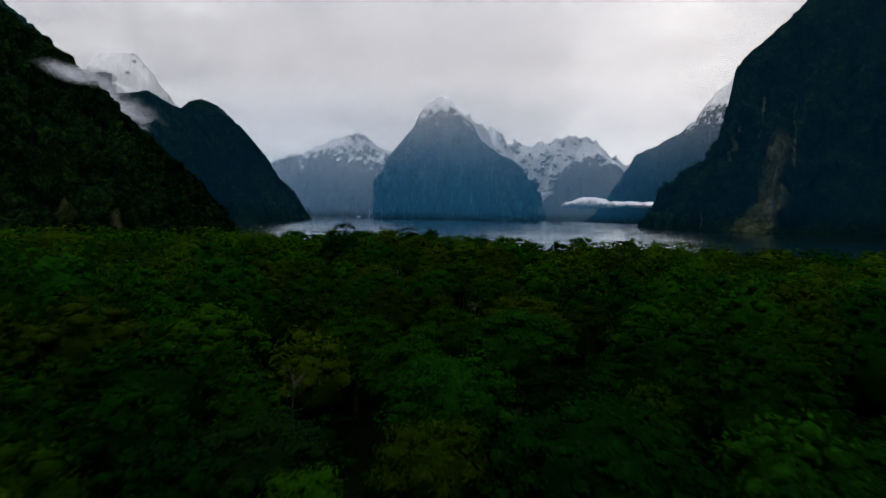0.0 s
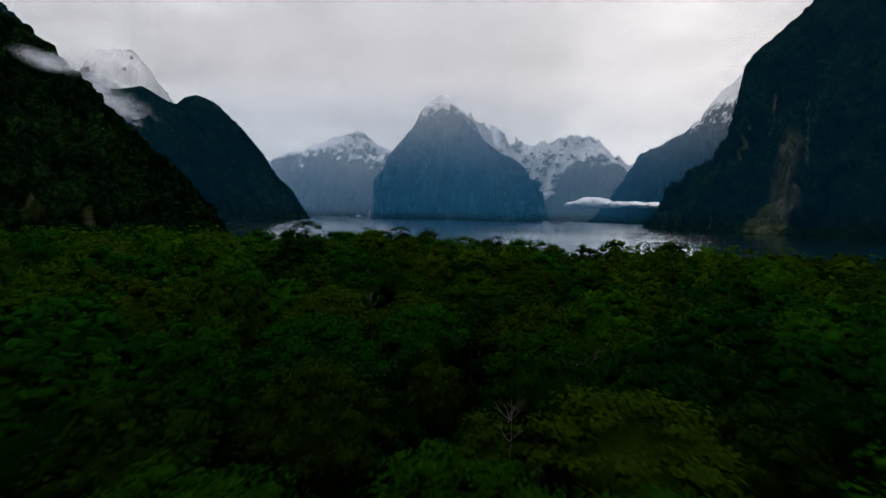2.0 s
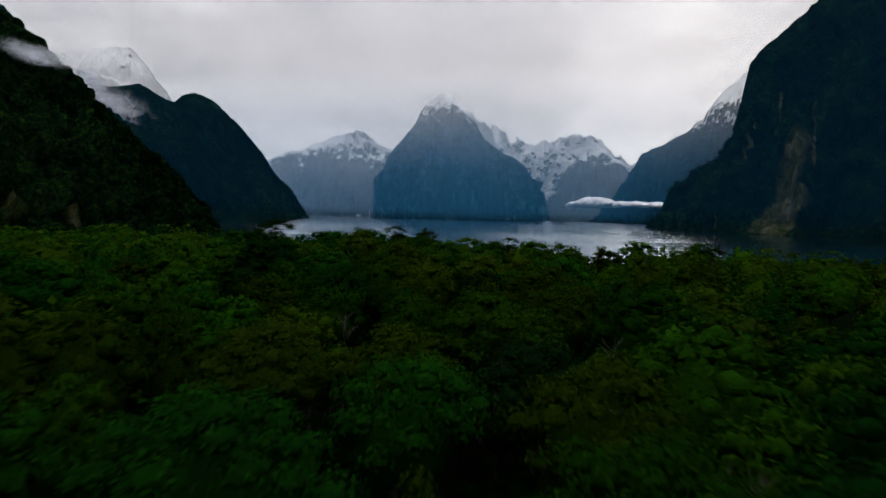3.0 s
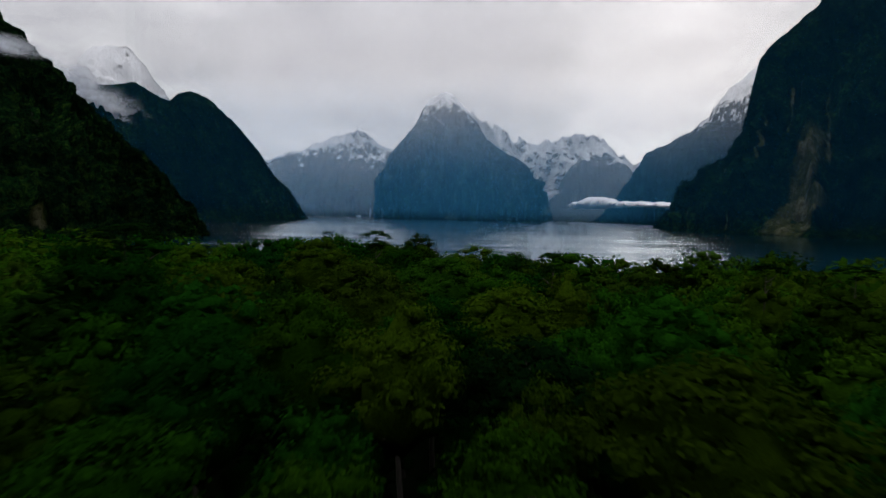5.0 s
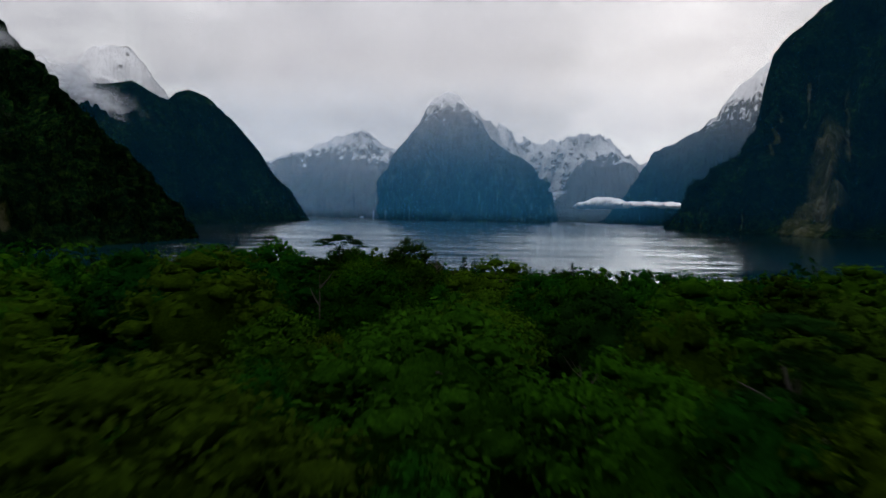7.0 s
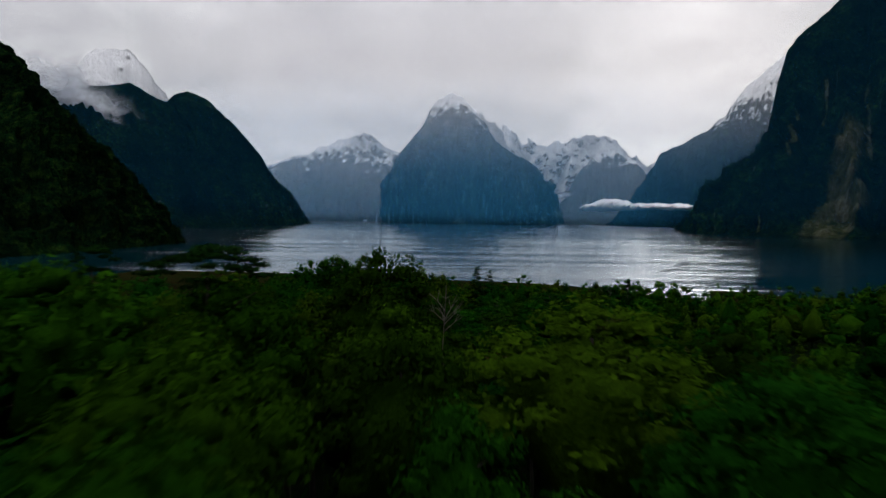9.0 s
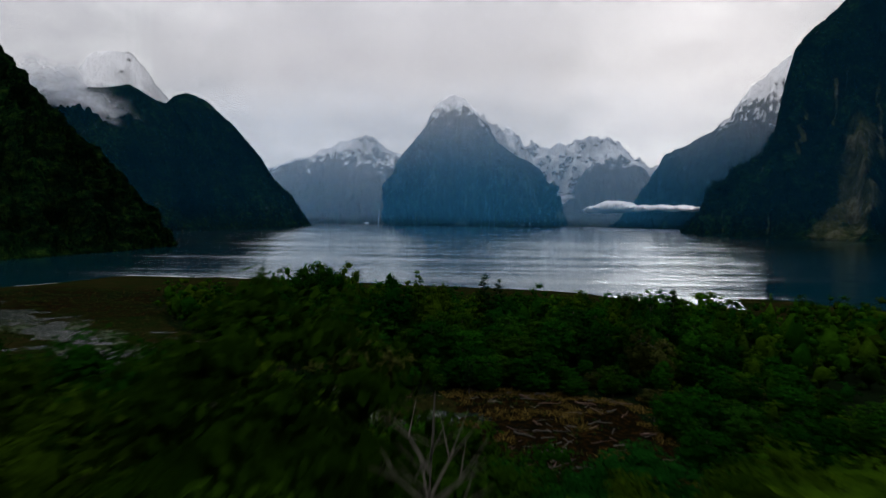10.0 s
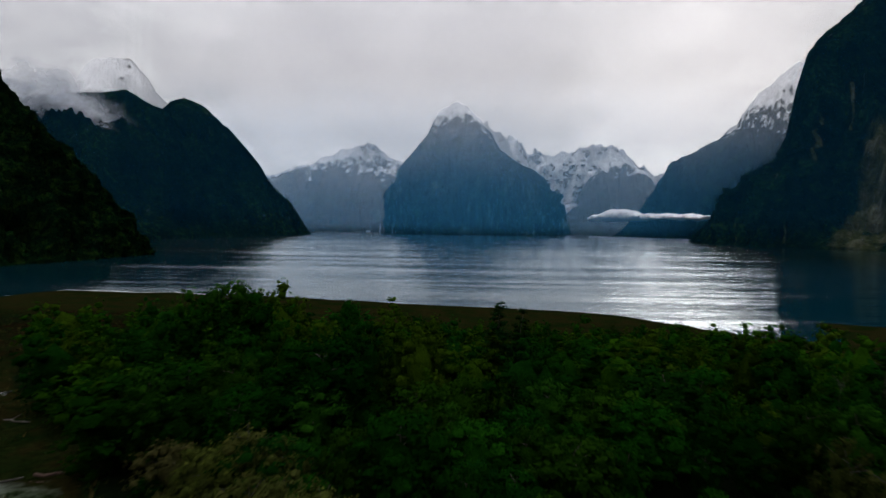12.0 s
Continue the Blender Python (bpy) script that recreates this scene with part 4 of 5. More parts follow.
def merge(pieces):
    V, F, base = [], [], 0
    for v, f in pieces:
        V.append(v)
        F.append(f + base)
        base += len(v)
    return np.concatenate(V), np.concatenate(F)


def trunk_pieces(rng, tall, girth, limbs, reach, lean=0.6):
    """Bent tapering trunk with limbs; its foot is at z = 0."""
    pts = [np.array((0.0, 0.0, -1.0))]
    for k in range(1, 6):
        pts.append(np.array((rng.normal(0, lean * 0.3), rng.normal(0, lean * 0.3), tall * k / 5)))
    out = [tube(pts[k], pts[k + 1], girth * (1 - k / 6.2), girth * (1 - (k + 1) / 6.2), 7) for k in range(5)]
    for k in range(limbs):
        t = rng.uniform(0.55, 0.95)
        j = min(4, int(t * 5))
        at = pts[j] + (pts[j + 1] - pts[j]) * (t * 5 - j)
        ang = k * 2.4 + rng.uniform(-0.3, 0.3)
        mid = at + np.array((math.cos(ang) * reach * 0.5, math.sin(ang) * reach * 0.5, reach * 0.22))
        tip = at + np.array((math.cos(ang) * reach, math.sin(ang) * reach, reach * rng.uniform(0.3, 0.6)))
        out += [tube(at, mid, girth * 0.32, girth * 0.2, 5), tube(mid, tip, girth * 0.2, girth * 0.06, 5)]
    return merge(out)


def part(name, mesh, parent, label=""):
    ob = new(name, mesh)
    ob.parent = parent
    return tagged(ob, label)


class Kind:
    """One build of a tree: shared meshes of trunk and crown for a tree of a set height."""

    def __init__(self, name, label, group, crown, crown_mat, tall, girth, limbs, reach, seed):
        rng = np.random.default_rng(seed)
        self.name, self.label, self.group, self.tall = name, label, group, tall
        v, f, nrm, which = crown(rng)
        v = v + (0, 0, tall)
        self.crown = foliage_mesh("crown", v, f, nrm, which, crown_mat)
        v, f = trunk_pieces(rng, tall * 0.93, girth, limbs, reach)
        self.trunk = raw_mesh("trunk", v, f, BARK)

    def plant(self, x, y, top, turn, wide=1.0):
        z = float(height(x, y))
        ob = new(self.name)
        s = (top - z) / self.tall
        ob.matrix_world = pose(x, y, z, 0, 0, turn) @ Matrix.Diagonal((wide, wide, s, 1))
        part("trunk", self.trunk, ob)
        part("crown", self.crown, ob)
        return tagged(ob, self.label, "tree", self.group)


BEECH = [Kind("beech_tree", ("slim green beech tree with a small rounded crown", "broad dark green beech tree with a rounded leafy crown", "great old beech tree with a wide billowing crown")[k // 3], "beech trees of the forest",
              lambda rng, k=k: dome_crown(rng, (3.3, 4.3, 6.0)[k // 3], (6.5, 7.5, 8.5)[k // 3] + 0.5 * (k % 3), (15, 24, 38)[k // 3], (105, 110, 110)[k // 3], 0.19, 0), LEAF_NEAR, 20.0, 0.34, 5, 1.7, 100 + k) for k in range(9)]
DARK_BEECH = [Kind("beech_tree", "dark blue-green beech tree with a dense leafy crown", "beech trees of the forest",
                   lambda rng, k=k: dome_crown(rng, 4.3, 7.5 + 0.5 * k, 24, 110, 0.19, 0), LEAF_DARK, 20.0, 0.34, 5, 1.7, 150 + k) for k in range(3)]
OLIVE_BEECH = [Kind("beech_tree", "olive-green beech tree with a wide pale crown", "beech trees of the forest",
                    lambda rng, k=k: dome_crown(rng, 4.6, 7.5 + 0.5 * k, 28, 110, 0.19, 0), LEAF_OLIVE, 20.0, 0.34, 5, 1.7, 170 + k) for k in range(3)]
SMALL = [Kind("young_beech_tree", "young green beech tree with a dense rounded crown", "young trees on the point",
              lambda rng, k=k: bush_crown(rng, 2.9 + 0.3 * k, 10.0, 30 + 3 * (k % 3), 54, 0.23, 0), LEAF_FRESH, 12.0, 0.22, 5, 1.6, 200 + k) for k in range(5)]
CONE = [Kind("podocarp_tree", "slender dark conical podocarp tree", "podocarp trees",
             lambda rng, k=k: cone_crown(rng, 2.4 + 0.3 * k, 11.0, 24, 40, 0.18, 1), LEAF_DARK, 15.0, 0.2, 3, 0.9, 300 + k) for k in range(3)]
UMBRELLA = [Kind("umbrella_tree", ("tall emergent tree with a broad flat umbrella of dark foliage", "tall emergent tree with narrow tiers of dark foliage")[k == 2], "emergent umbrella trees",
                 lambda rng, k=k: tier_crown(rng, 4.6, 1.5, 26, 46, 0.17, 0, (((0.0, 1.0),), ((0.0, 1.0), (1.9, 0.45)), ((0.0, 0.7), (1.7, 0.9), (3.4, 0.6)))[k]), LEAF_DARK, 24.0, 0.55, 9, 3.4, 400 + k) for k in range(3)]
SHRUB = [Kind("dry_shrub", "pale olive-brown shrub with twiggy dry foliage", "dry shrubs at the river",
              lambda rng, k=k: bush_crown(rng, 2.2 + 0.3 * k, 5.0, 22, 60, 0.15, 0), LEAF_PALE, 6.0, 0.12, 6, 1.4, 500 + k) for k in range(3)]

TOP_Y = (-80, 0, 60, 120, 150, 180, 215, 240, 255, 263, 274, 286, 300, 318, 330, 342, 358, 380, 400, 425, 445)
TOP_L = (27, 27.6, 28.2, 28.6, 29.4, 30.0, 29.9, 30.4, 30.2, 29.4, 24.2, 16.5, 11.5, 10, 11, 14, 16, 20, 16.5, 10.5, 7)
TOP_R = (27, 27.6, 28.2, 28.6, 29.4, 29.8, 29.4, 28.6, 27.4, 24.8, 18.6, 13, 9.5, 8.5, 9, 13, 15, 16.5, 12.5, 8.5, 5.5)


def canopy(x, y):
    """Height of the forest's upper surface; it steps down to the river on the right-hand side."""
    w = float(smooth(-1, 8, x))
    top = float(np.interp(y, TOP_Y, TOP_L) * (1 - w) + np.interp(y, TOP_Y, TOP_R) * w)
    bumps = 2.6 * float(vnoise(x / 22, y / 22, 0.2, 70)) + 2.2 * float(vnoise(x / 9, y / 9, 0.6, 71))
    top = top + bumps - 0.3
    top = top - 4.6 * float(smooth(20, 60, x) * smooth(100, 150, y) * smooth(262, 240, y))
    if y > 240 and 0 < x < 70:
        top = min(top, float(np.interp(y, TOP_Y, TOP_R)) + 0.6)
    # tall trees stand on to the river's near bank further up
    bank = float(smooth(-34, -56, x)) * float(smooth(345, 335, y)) * float(smooth(240, 262, y))
    top = max(top, top + (28.0 + 0.6 * bumps - top) * bank)
    if 225 < y < 276 and x > 65:
        top = max(top, 24.5 + 2.5 * float(smooth(65, 90, x)) + 0.5 * bumps)
    side = np.clip((np.abs(x) - 90) / 240, 0, 1)
    return float(top - 4.0 * side * (y < 280))


def wooded(x, y):
    d = float(shore(x)) - y
    if float(flat(x, y)) > 0.25 or d < (62 if -95 < x < 130 else 26):
        return False
    if x < -88 and y > 330 and y < 560:
        return False
    return True


def crown_spots(rng):
    """Places and crown radii of the tall forest: great old crowns first, smaller ones in the gaps they leave."""
    cells, spots = {}, []
    for low, high, tries in ((5.2, 7.6, 1500), (3.8, 5.2, 5200), (2.3, 3.4, 5600)):
        for _ in range(tries):
            x, y = rng.uniform(-255, 255), rng.uniform(-60, 281)
            r = rng.uniform(low, high) * float(np.interp(abs(x), (70, 160), (1.0, 1.8)))
            near_by = (s for a in (-1, 0, 1) for b in (-1, 0, 1) for s in cells.get((int(x // 20) + a, int(y // 20) + b), ()))
            if all((x - u) ** 2 + (y - v) ** 2 > (0.91 * (r + q)) ** 2 for u, v, q in near_by):
                cells.setdefault((int(x // 20), int(y // 20)), []).append((x, y, r))
                spots.append((x, y, r))
    return spots


def plant_forest():
    rng = np.random.default_rng(11)
    near, far = [], []
    for px, py, r in crown_spots(rng):
        if not wooded(px, py) or abs(px) > 45 + 0.95 * (py + 8):
            continue
        ground = float(height(px, py))
        size = r / float(np.interp(abs(px), (70, 160), (1.0, 1.8)))
        top = canopy(px, py) + (0.55 * (size - 4.2) if size > 3.5 else rng.uniform(-4.5, -0.3)) + rng.uniform(-0.9, 0.9)
        top = max(ground + 4.0, min(top, canopy(px, py) + 2.4))
        spot = (px, py, top, rng.uniform(0, 360), r / 4.3, rng.random(), False)
        (near if abs(px) < 17 and -12 < py else far).append(spot)
    y = -60.0
    while y < 450:
        step = 9.8 if y < 280 else 6.0
        x = -262.0
        while x < 262:
            px, py = x + rng.uniform(-0.34, 0.34) * step, y + rng.uniform(-0.34, 0.34) * step
            x += step * (1.0 if abs(x) < 70 else 1.12 if y < 280 else 1.45)
            if not wooded(px, py):
                continue
            top = float(canopy(px, py))
            ground = float(height(px, py))
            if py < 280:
                # low growth in the gaps, its colour darkened below for shade
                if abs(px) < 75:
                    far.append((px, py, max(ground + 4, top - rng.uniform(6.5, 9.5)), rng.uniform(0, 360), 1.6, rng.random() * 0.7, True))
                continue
            wide = rng.choice((0.95, 1.2, 1.45, 1.8))
            top += rng.uniform(-4.5, 2.2) - 4.0 * (float(vnoise(px / 9, py / 9, 0.4, 76)) < -0.35)
            top = max(top, ground + 3.0)
            wide *= min(1.15, max(0.5, (top - ground) / 10.5))
            spot = (px, py, top, rng.uniform(0, 360), float(wide), rng.random(), False)
            (near if -34 < px < 36 and py < 366 else far).append(spot)
        y += step
    for px, py, top, turn, wide, pick, under in near:
        if py < 280 and (pick * 31.7) % 1.0 < np.interp(py, (-10, 30, 60), (0.5, 0.4, 0.1)):
            DARK_BEECH[int(pick * 3)].plant(px, py, top, turn, wide)
        elif py < 280 and (pick * 31.7) % 1.0 > np.interp(py, (60, 150, 230), (0.95, 0.75, 0.55)):
            OLIVE_BEECH[int(pick * 3)].plant(px, py, top, turn, wide)
        elif py < 280:
            BEECH[(0 if wide < 0.8 else 3 if wide < 1.17 else 6) + int(pick * 3)].plant(px, py, top, turn, wide * (1.3, 1.0, 0.72)[0 if wide < 0.8 else 1 if wide < 1.17 else 2])
        elif pick < 0.12:
            CONE[int(pick * 25)].plant(px, py, top + 1.5, turn, wide)
        elif pick < 0.2 and py < 330:
            SHRUB[int((pick - 0.12) * 20)].plant(px, py, min(top, float(height(px, py)) + 8), turn, wide * 1.2)
        else:
            SMALL[int(pick * 5)].plant(px, py, top, turn, wide)
    # the rest of the forest, joined
    beside, forms, coarse, low, scrub = [], [], [], [], []
    for k in range(8):
        beside.append(dome_crown(np.random.default_rng(640 + k), 4.3, 7.6, 21, 38, 0.27, 0))
        forms.append(dome_crown(np.random.default_rng(600 + k), 4.3, 7.6, 18, 18, 0.40, 0))
        coarse.append(dome_crown(np.random.default_rng(620 + k), 4.3, 7.6, 12, 11, 0.62, 0, False))
        scrub.append(bush_crown(np.random.default_rng(680 + k), 3.6, 9.5, 8, 8, 0.46, 0))
        r2 = np.random.default_rng(650 + k)
        low.append(bush_crown(r2, 3.4, 9.5, 20, 24, 0.28, 0) if k < 6 else cone_crown(r2, 2.4, 9.0, 20, 20, 0.26, 0))
    V, F, T, N, M, base = [], [], [], [], [], 0
    for px, py, top, turn, wide, pick, under in far:
        v, f, nrm, which = (scrub if under or (py >= 280 and abs(px) > 65) or abs(px) > 25 + 0.9 * (py + 8) else low if py >= 280 else beside if abs(px) < 42 else forms if abs(px) < 75 else coarse)[int(pick * 8)]
        a = radians(turn)
        ground = float(height(px, py))
        tall = min(1.3, (top - ground) / 14) if py < 280 else min(1.9, max(0.35, (top - ground) / 10.2))
        w = np.stack([(v[:, 0] * math.cos(a) - v[:, 1] * math.sin(a)) * wide + px, (v[:, 0] * math.sin(a) + v[:, 1] * math.cos(a)) * wide + py, v[:, 2] * tall + top], -1)
        V.append(w)
        F.append(f + base)
        M.append(which)
        N.append(np.stack([nrm[:, 0] * math.cos(a) - nrm[:, 1] * math.sin(a), nrm[:, 0] * math.sin(a) + nrm[:, 1] * math.cos(a), nrm[:, 2]], -1))
        tint = (pick * 7.31) % 1.0
        if py < 90 and pick < np.interp(py, (40, 90), (0.6, 0.1)):
            tint = (int(tint * 10) + 0.25) / 13.7        # darker trees
        elif py > 100 and (pick * 17.3) % 1.0 > np.interp(py, (100, 230), (0.9, 0.6)):
            tint = (7 + int(tint * 5) + 0.85) / 13.7     # paler, more olive ones
        # low growth gets the darkest tone: shade between crowns put into its colour
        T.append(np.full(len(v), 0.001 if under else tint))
        base += len(v)
        tv, tf = tube((px, py, ground - 0.5), (px, py, top - 3.0 * tall), 0.3, 0.16, 4)
        V.append(tv)
        F.append(tf + base)
        T.append(np.full(len(tv), 0.0))
        M.append(np.ones(len(tf), np.int32))
        out = tv - np.array((px, py, 0)) + 1e-6
        out[:, 2] = 0
        N.append(out / np.linalg.norm(out, axis=1, keepdims=True))
        base += len(tv)
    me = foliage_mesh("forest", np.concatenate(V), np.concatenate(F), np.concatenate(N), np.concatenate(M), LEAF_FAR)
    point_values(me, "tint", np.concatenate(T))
    tagged(new("forest", me), "dense dark green temperate forest canopy on the delta", "forest", kind="stuff")


plant_forest()
UMBRELLA[1].plant(-33.2, 173.0, 37.3, 20, 1.0)
BEECH[2].plant(-36.5, 171.0, 35.2, 20, 1.0)
BEECH[4].plant(-31.0, 169.5, 34.2, 90, 0.9)
UMBRELLA[1].plant(-14.8, 249.0, 34.3, 80, 1.0)
UMBRELLA[2].plant(-29.3, 259.0, 33.7, 200, 0.6)
UMBRELLA[0].plant(-11.5, 219.7, 33.2, 140, 0.5)
UMBRELLA[1].plant(72.3, 204.0, 31.6, 240, 0.8)
UMBRELLA[2].plant(16.2, 186.0, 34.2, 310, 0.7)
BEECH[1].plant(13.6, 183.5, 31.2, 40, 0.9)
OLIVE_BEECH[0].plant(17.2, 181.5, 30.8, 130, 0.9)
UMBRELLA[0].plant(51.5, 195.6, 32.6, 30, 0.62)
for k, (bx, by, btop) in enumerate(((-22, 256, 29.5), (-27, 264, 30.3), (-33, 257, 31.0), (-36, 267, 30.3), (-41, 261, 31.0), (-46, 270, 30.3))):
    BEECH[k].plant(bx, by, btop, k * 71, 0.95)
for k, (bx, by, btop) in enumerate(((-3.5, 249, 29.6), (-9.5, 255, 29.8), (-14, 249, 29.5), (-6, 261, 29.2), (-16, 260, 29.6))):
    OLIVE_BEECH[k % 3].plant(bx, by, btop, k * 83, 1.0)
CONE[1].plant(-62.8, 261.6, 29.8, 10, 1.0)
CONE[0].plant(47.3, 347.4, 22.0, 0, 1.2)
CONE[1].plant(11.3, 384.9, 21.0, 60, 1.6)
CONE[2].plant(15.5, 386.0, 19.6, 90, 1.3)
SMALL[2].plant(-34.4, 382.5, 23.6, 0, 1.7)
SMALL[1].plant(-37.5, 381.0, 21.6, 70, 1.6)
SMALL[3].plant(-31.5, 384.0, 22.2, 140, 1.6)
SMALL[4].plant(-28.5, 380.0, 19.8, 200, 1.5)
SMALL[0].plant(-14.0, 379.6, 21.0, 0, 1.1)
for k, (bx, by, btop) in enumerate(((-20, 341, 12.5), (-16.5, 343.5, 14.0), (-13.5, 342, 13.0), (-18, 337.5, 10.5), (-15, 338.5, 11.5), (-11.5, 338, 12.0), (-22.5, 338, 9.5), (-10.5, 334, 10.0), (-25, 345, 11.5), (38, 340, 15.0), (41, 338, 14.0), (-10.6, 333.3, 12.6), (-13.5, 335.5, 12.8), (-7.5, 335, 12.0), (-19.5, 340.5, 13.0))):
    SHRUB[k % 3].plant(bx, by, btop, k * 50, 1.35)
# bush on the river's near bank
for k, (bx, by, btop) in enumerate(((-52, 300, 19.5), (-46, 305, 17.5), (-41, 299, 17.0), (-36, 303, 15.5), (-31, 297, 15.5), (-27, 301, 13.5), (-22, 296, 12.0), (-17, 300, 10.8), (-12.5, 296, 11.2), (-8.5, 299, 11.5), (-5, 294, 12.0), (-58, 305, 20), (-64, 300, 20))):
    SMALL[k % 5].plant(bx, by, btop, k * 67, 1.25)
# low bush beside the flood wrack
rng_bush = np.random.default_rng(91)
for k in range(64):
    bx, by = (rng_bush.uniform(29, 66), rng_bush.uniform(292, 337)) if k < 46 else (rng_bush.uniform(-6, 29), rng_bush.uniform(331, 337))
    (SHRUB[k % 3] if k % 9 == 4 else SMALL[k % 5]).plant(bx, by, float(height(bx, by)) + rng_bush.uniform(3.0, 6.5), k * 47, rng_bush.uniform(0.6, 1.0))


def dead_tree(x, y, top, spread, girth, seed, wood, label):
    """Bare bleached tree: forked trunk and thin twigs."""
    rng = np.random.default_rng(seed)
    z = float(height(x, y))
    tall = top - z
    pieces = [trunk_pieces(rng, tall - 0.6, girth, 0, 1.0, 0.8)]
    for k in range(9):
        ang, at = k * 2.4, tall - spread * rng.uniform(1.0, 3.2)
        a = np.array((0, 0, at))
        m = a + np.array((math.cos(ang) * spread * 0.5, math.sin(ang) * spread * 0.5, spread * 0.45))
        pieces.append(tube(a, m, girth * 0.4, girth * 0.22, 5))
        for q in range(3):
            tip = m + np.array((math.cos(ang + q - 1) * spread * 0.5, math.sin(ang + q - 1) * spread * 0.5, spread * rng.uniform(0.2, 0.7)))
            pieces.append(tube(m, tip, girth * 0.2, girth * 0.05, 4))
    v, f = merge(pieces)
    ob = new("dead_tree")
    ob.matrix_world = pose(x, y, z, 0, 0, 0)
    part("trunk", raw_mesh("trunk", v, f, wood), ob)
    tagged(ob, label, "tree", "dead trees")


dead_tree(0.7, 252.5, 32.3, 1.5, 0.10, 1, DEADWOOD, "bare bleached dead tree standing in the bush")
for k, (bx, by) in enumerate(((4.0, 77.0), (-18.0, 50.0), (12.5, 88.0), (9.5, 194.0), (17.0, 118.0), (-12.0, 132.0))):
    dead_tree(bx, by, canopy(bx, by) - 0.2, 1.3 + 0.2 * (k % 3), 0.08, 10 + k, DEADWOOD, "bare bleached dead tree among the green crowns")
dead_tree(42.5, 347.0, 20.0, 0.9, 0.05, 2, BARK, "bare dark dead tree standing in the bush")
for k, (bx, by, btop) in enumerate(((42.0, 344.0, 17.0), (44.5, 345.5, 16.0), (40.0, 347.5, 16.0), (50, 344, 17))):
    SMALL[k].plant(bx, by, btop, k * 80, 1.1)


# ---- the river flat ----
def log(x, y, length, girth, turn, mat, label, seed, lift=0.0):
    """A stranded log: bent, tapered, with a broken stub or two."""
    rng = np.random.default_rng(seed)
    z = float(height(x, y)) + girth * 0.6 + lift
    pts = [np.array((length * (k / 4 - 0.5), rng.normal(0, length * 0.025), rng.normal(0, girth * 0.5))) for k in range(5)]
    pieces = [tube(pts[k], pts[k + 1], girth * (1 - 0.13 * k), girth * (1 - 0.13 * (k + 1)), 7) for k in range(4)]
    for k in range(2):
        a = pts[1 + k]
        pieces.append(tube(a, a + np.array((rng.normal(0.4, 0.3), rng.normal(0, 0.7), rng.uniform(0.2, 0.8))) * min(1.0, length * 0.16), girth * 0.4, girth * 0.15, 5))
    v, f = merge(pieces)
    ob = tagged(new("log", raw_mesh("log", v, f, mat)), label, "log", "stranded logs")
    ob.matrix_world = pose(x, y, z, 0, rng.normal(0, 3), turn)


log(-40.1, 349.6, 4.2, 0.22, 12, REDWOOD, "reddish stranded log on the river flat", 1, 0.3)
log(-46.0, 345.0, 9.5, 0.24, 48, BARK, "long dark log lying across the silt", 2)
log(-63.0, 352.0, 8.0, 0.20, -25, BARK, "long dark log lying across the silt", 3)
log(-58.0, 366.0, 6.0, 0.18, -18, DEADWOOD, "pale bleached log on the river flat", 4)
log(-30.0, 331.0, 5.0, 0.16, 15, BARK, "dark log stranded at the river's edge", 5)
log(-22.0, 322.0, 4.0, 0.14, -20, DEADWOOD, "pale bleached log on the river flat", 6)
rng_wrack = np.random.default_rng(77)
for k in range(120):
    px, py = rng_wrack.normal(15, 10), rng_wrack.uniform(296, 330)
    log(px, py, rng_wrack.uniform(0.6, 4.2), rng_wrack.choice((0.04, 0.06, 0.09, 0.15)), rng_wrack.uniform(-70, 70), (BARK, REDWOOD, REDWOOD, DEADWOOD if k % 3 == 0 else BARK, BARK)[k % 5],
        ("dark", "reddish", "reddish", "bleached" if k % 3 == 0 else "dark", "dark")[k % 5] + " driftwood stick in the flood wrack", 100 + k, rng_wrack.uniform(0, 0.5))


for k in range(46):
    px, py = rng_wrack.uniform(-95, -4), rng_wrack.uniform(302, 385)
    if float(flat(px, py)) > 0.6:
        log(px, py, rng_wrack.uniform(0.7, 3.5), rng_wrack.choice((0.05, 0.08, 0.12)), rng_wrack.uniform(-50, 50), (BARK, BARK, REDWOOD)[k % 3], ("dark", "dark", "reddish")[k % 3] + " driftwood stranded on the silt", 300 + k)


def on_flat(rng, px, py):
    """Where tussocks grow: along the banks, behind the beach and in clumps on the flat."""
    if float(shore(px)) - py < 4:
        return False
    bank = abs(py - np.interp(px, BANK_X, BANK_FAR)) < 5 or abs(py - np.interp(px, BANK_X, BANK_NEAR)) < 5
    sward = px < -85 and py > 365 and float(shore(px)) - py > 8 and rng.random() < 0.6
    clump = rng.random() < 0.8 and float(vnoise(px / 7, py / 7, 0.2, 18)) > 0.05 and float(flat(px, py)) > 0.5 and float(channel(px, py)) < 0.25
    return bank or sward or clump


def on_wrack(rng, px, py):
    rim = abs(py - np.interp(px, (0, 12, 24, 36), (329, 331, 328, 322))) < 2.2
    px = px + 6 * float(vnoise(px / 6, py / 6, 0.4, 21))
    return 0 < px < 36 and (rim or (296 < py < 330 and float(vnoise(px / 5, py / 5, 0.3, 19)) > 0.30))


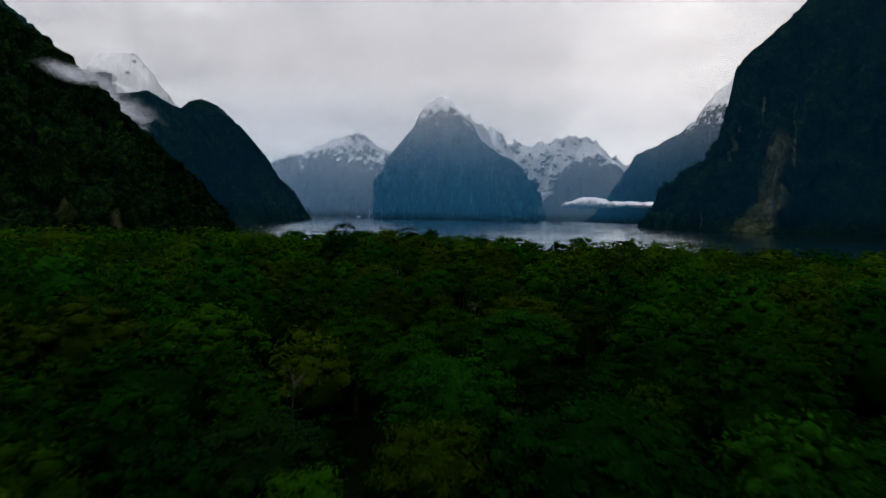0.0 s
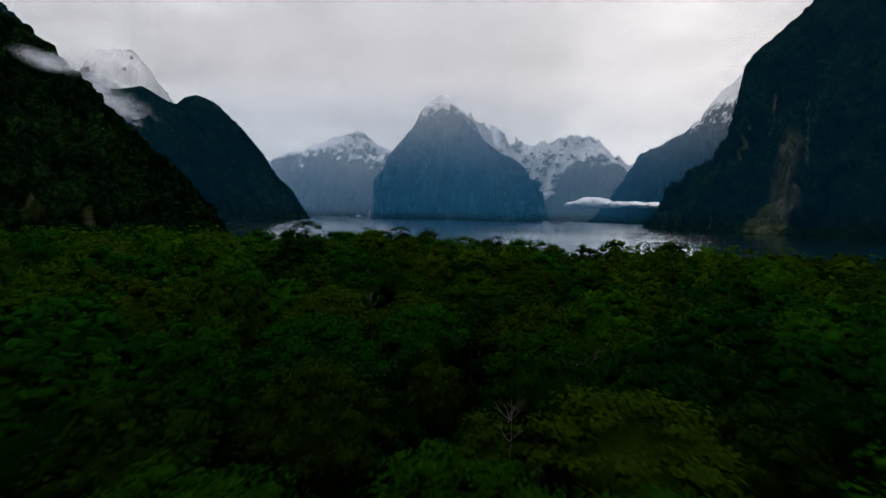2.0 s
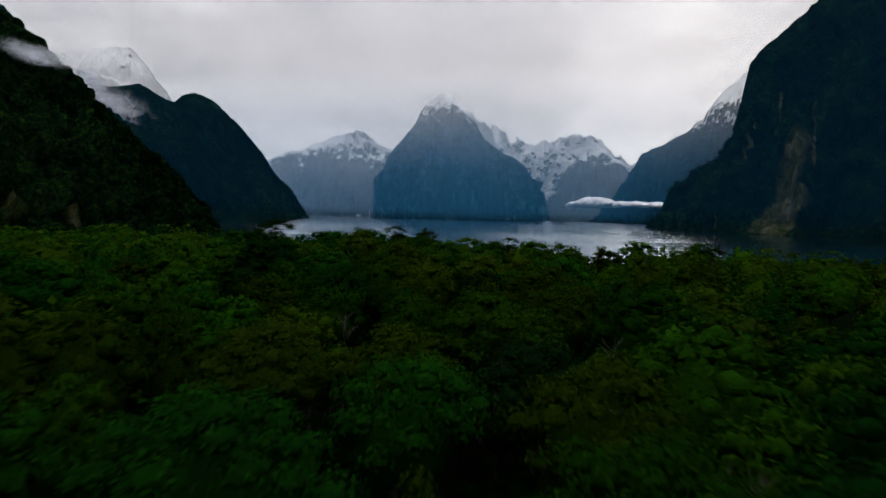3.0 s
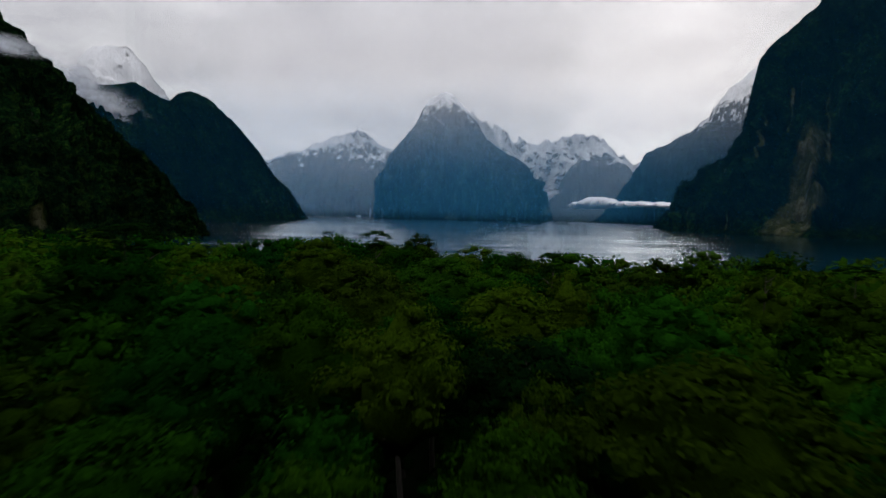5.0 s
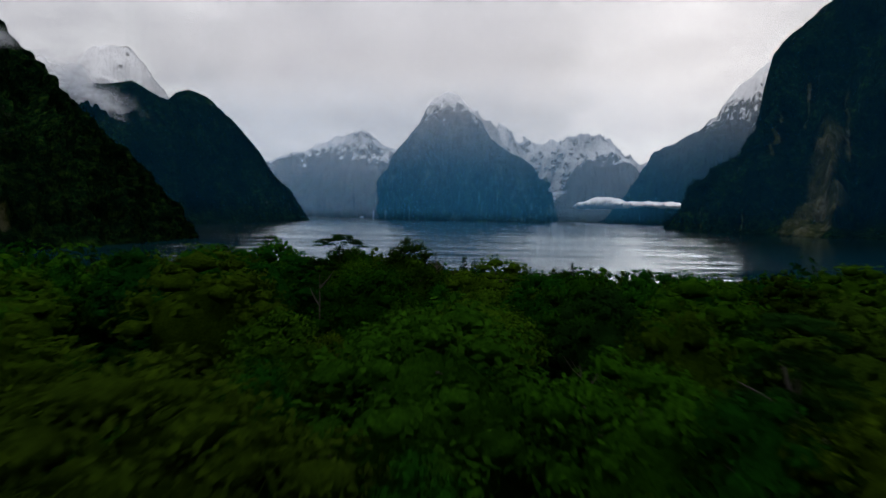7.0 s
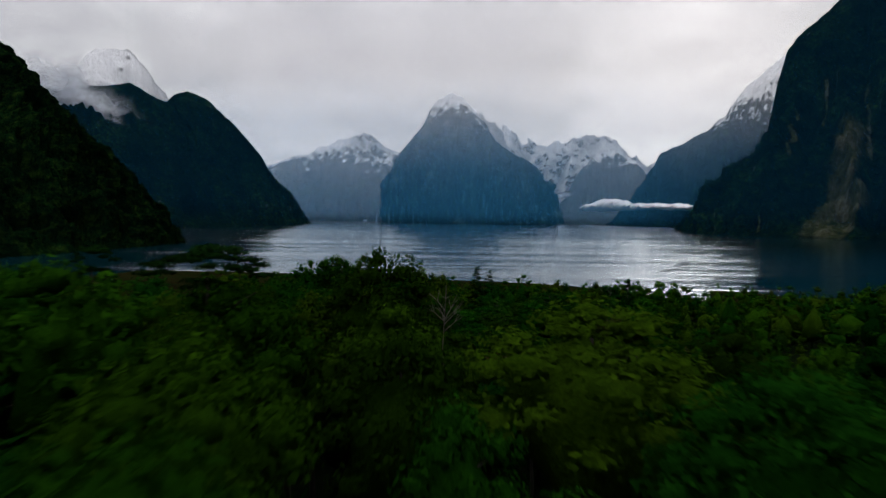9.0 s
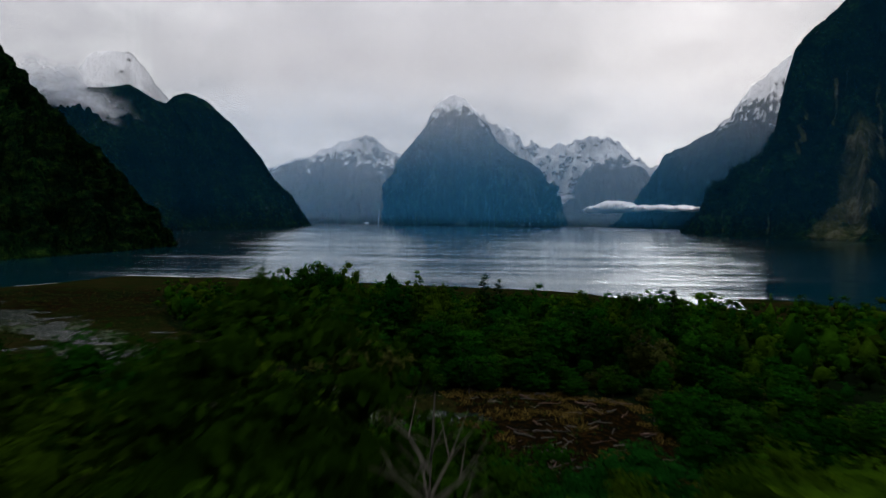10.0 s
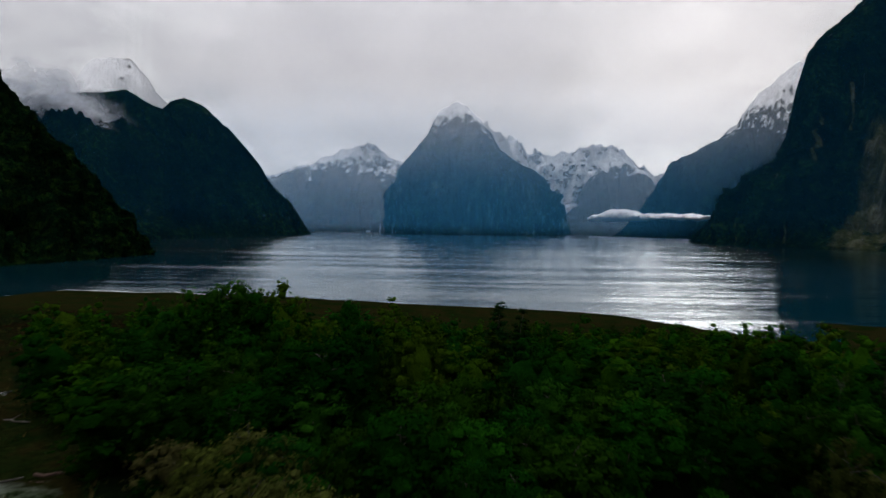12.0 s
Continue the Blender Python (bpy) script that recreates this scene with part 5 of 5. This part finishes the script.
def grass(label, test, count, box, stops, seed):
    """Tussocks of bent blades."""
    rng = np.random.default_rng(seed)
    spots = []
    while len(spots) < count:
        px, py = rng.uniform(box[0], box[1]), rng.uniform(box[2], box[3])
        if test(rng, px, py):
            spots.append((px, py))
    P = np.array(spots)
    Z = height(P[:, 0], P[:, 1])
    V, F = [], []
    for q in range(9):
        k = len(P)
        ang, out = rng.uniform(0, 6.28, k), rng.uniform(0.25, 0.95, k)
        tall = rng.uniform(0.2, 0.7, k)
        foot = np.stack([P[:, 0] + rng.normal(0, 0.3, k), P[:, 1] + rng.normal(0, 0.3, k), Z - 0.05], -1)
        tip = foot + np.stack([np.cos(ang) * out, np.sin(ang) * out, tall], -1)
        side = np.stack([-np.sin(ang), np.cos(ang), 0 * ang], -1) * 0.06
        base = q * k * 3
        V.append(np.stack([foot - side, foot + side, tip], 1).reshape(-1, 3))
        F.append(np.arange(k * 3).reshape(-1, 3) + base)
    mat, n, l, b = material("tussock_blades")
    isle = n.new("ShaderNodeNewGeometry").outputs["Random Per Island"]
    l.new(ramp(n, l, isle, stops), b.inputs["Base Color"])
    b.inputs["Roughness"].default_value, b.inputs["Specular IOR Level"].default_value = 0.8, 0.0
    me = raw_mesh("tussock_grass", np.concatenate(V), np.concatenate(F), mat, False)
    tagged(new("tussock_grass", me), label, "grass", kind="stuff")


grass("tussocks of olive grass and sedge on the river flat", on_flat, 5200, (-190, 60, 288, 480),
      [(0.0, (0.004, 0.013, 0.003)), (0.65, (0.010, 0.019, 0.004)), (0.92, (0.028, 0.024, 0.007)), (1.0, (0.080, 0.058, 0.020))], 31)
grass("golden dry grass growing through the flood wrack", on_wrack, 1000, (-3, 36, 294, 334),
      [(0.0, (0.012, 0.011, 0.003)), (0.6, (0.050, 0.034, 0.008)), (1.0, (0.10, 0.072, 0.020))], 32)


# ---- far things ----
def tour_boat(x, y, turn):
    ob = new("tour_boat")
    ob.matrix_world = pose(x, y, 0, 0, 0, turn)
    white, n, l, b = material("white_boat_paint")
    l.new(ramp(n, l, noise_node(n, l, position(n), 0.5, 3.0), [(0.3, (0.70, 0.72, 0.74)), (0.7, (0.82, 0.83, 0.84))]), b.inputs["Base Color"])
    dark, _, _, b2 = material("boat_windows")
    b2.inputs["Base Color"].default_value, b2.inputs["Roughness"].default_value = (0.02, 0.03, 0.04, 1), 0.1
    for name, size, at, mat, lean in (("hull", (30, 8, 3.4), (0, 0, 1.2), white, 0.35), ("cabin", (20, 7, 3.0), (-2, 0, 4.4), white, 0.1), ("upper_deck", (13, 6, 2.6), (-3, 0, 7.2), white, 0.1), ("window_band", (20.2, 7.2, 1.0), (-2, 0, 4.7), dark, 0.0)):
        bm = bmesh.new()
        bmesh.ops.create_cube(bm, size=1.0, matrix=Matrix.Translation(at) @ Matrix.Diagonal((*size, 1)))
        for v in bm.verts:
            if v.co.x > at[0] and v.co.z > at[2]:
                v.co.x += size[0] * lean * 0.3
            if v.co.x > at[0] and name == "hull":
                v.co.y *= 0.15
        bmesh.ops.bevel(bm, geom=bm.edges[:], offset=0.25, segments=2, affect="EDGES")
        me = bpy.data.meshes.new(name)
        bm.to_mesh(me)
        bm.free()
        me.materials.append(mat)
        part(name, me, ob)
    tagged(ob, "small white tour boat on the far water", "boat")


tour_boat(-585, 4080, 175)


def waterfall():
    t = np.linspace(0, 1, 24)
    w = 1.6 + 1.6 * t + 0.5 * vnoise(t * 6, 0.0, 0.0, 4)
    x = -546 + 3 * vnoise(t * 3, 1.0, 0.0, 5)
    cols = []
    for u in np.linspace(-1, 1, 5):
        cols.append(np.stack([x + u * w, 4486 - 58 * t - 2.5 * (1 - u * u), 118 * (1 - t)], -1))
    v = np.stack(cols, 1).reshape(-1, 3)
    mat, n, l, b = material("falling_water")
    l.new(ramp(n, l, noise_node(n, l, position(n), 0.15, 4.0, 0.6, (1, 1, 0.15)), [(0.3, (0.14, 0.17, 0.2)), (0.7, (0.36, 0.38, 0.42))]), b.inputs["Base Color"])
    b.inputs["Roughness"].default_value = 0.7
    tagged(new("waterfall", raw_mesh("waterfall", v, grid_faces(24, 5), mat)), "thin white waterfall dropping into the fjord", "waterfall")


waterfall()
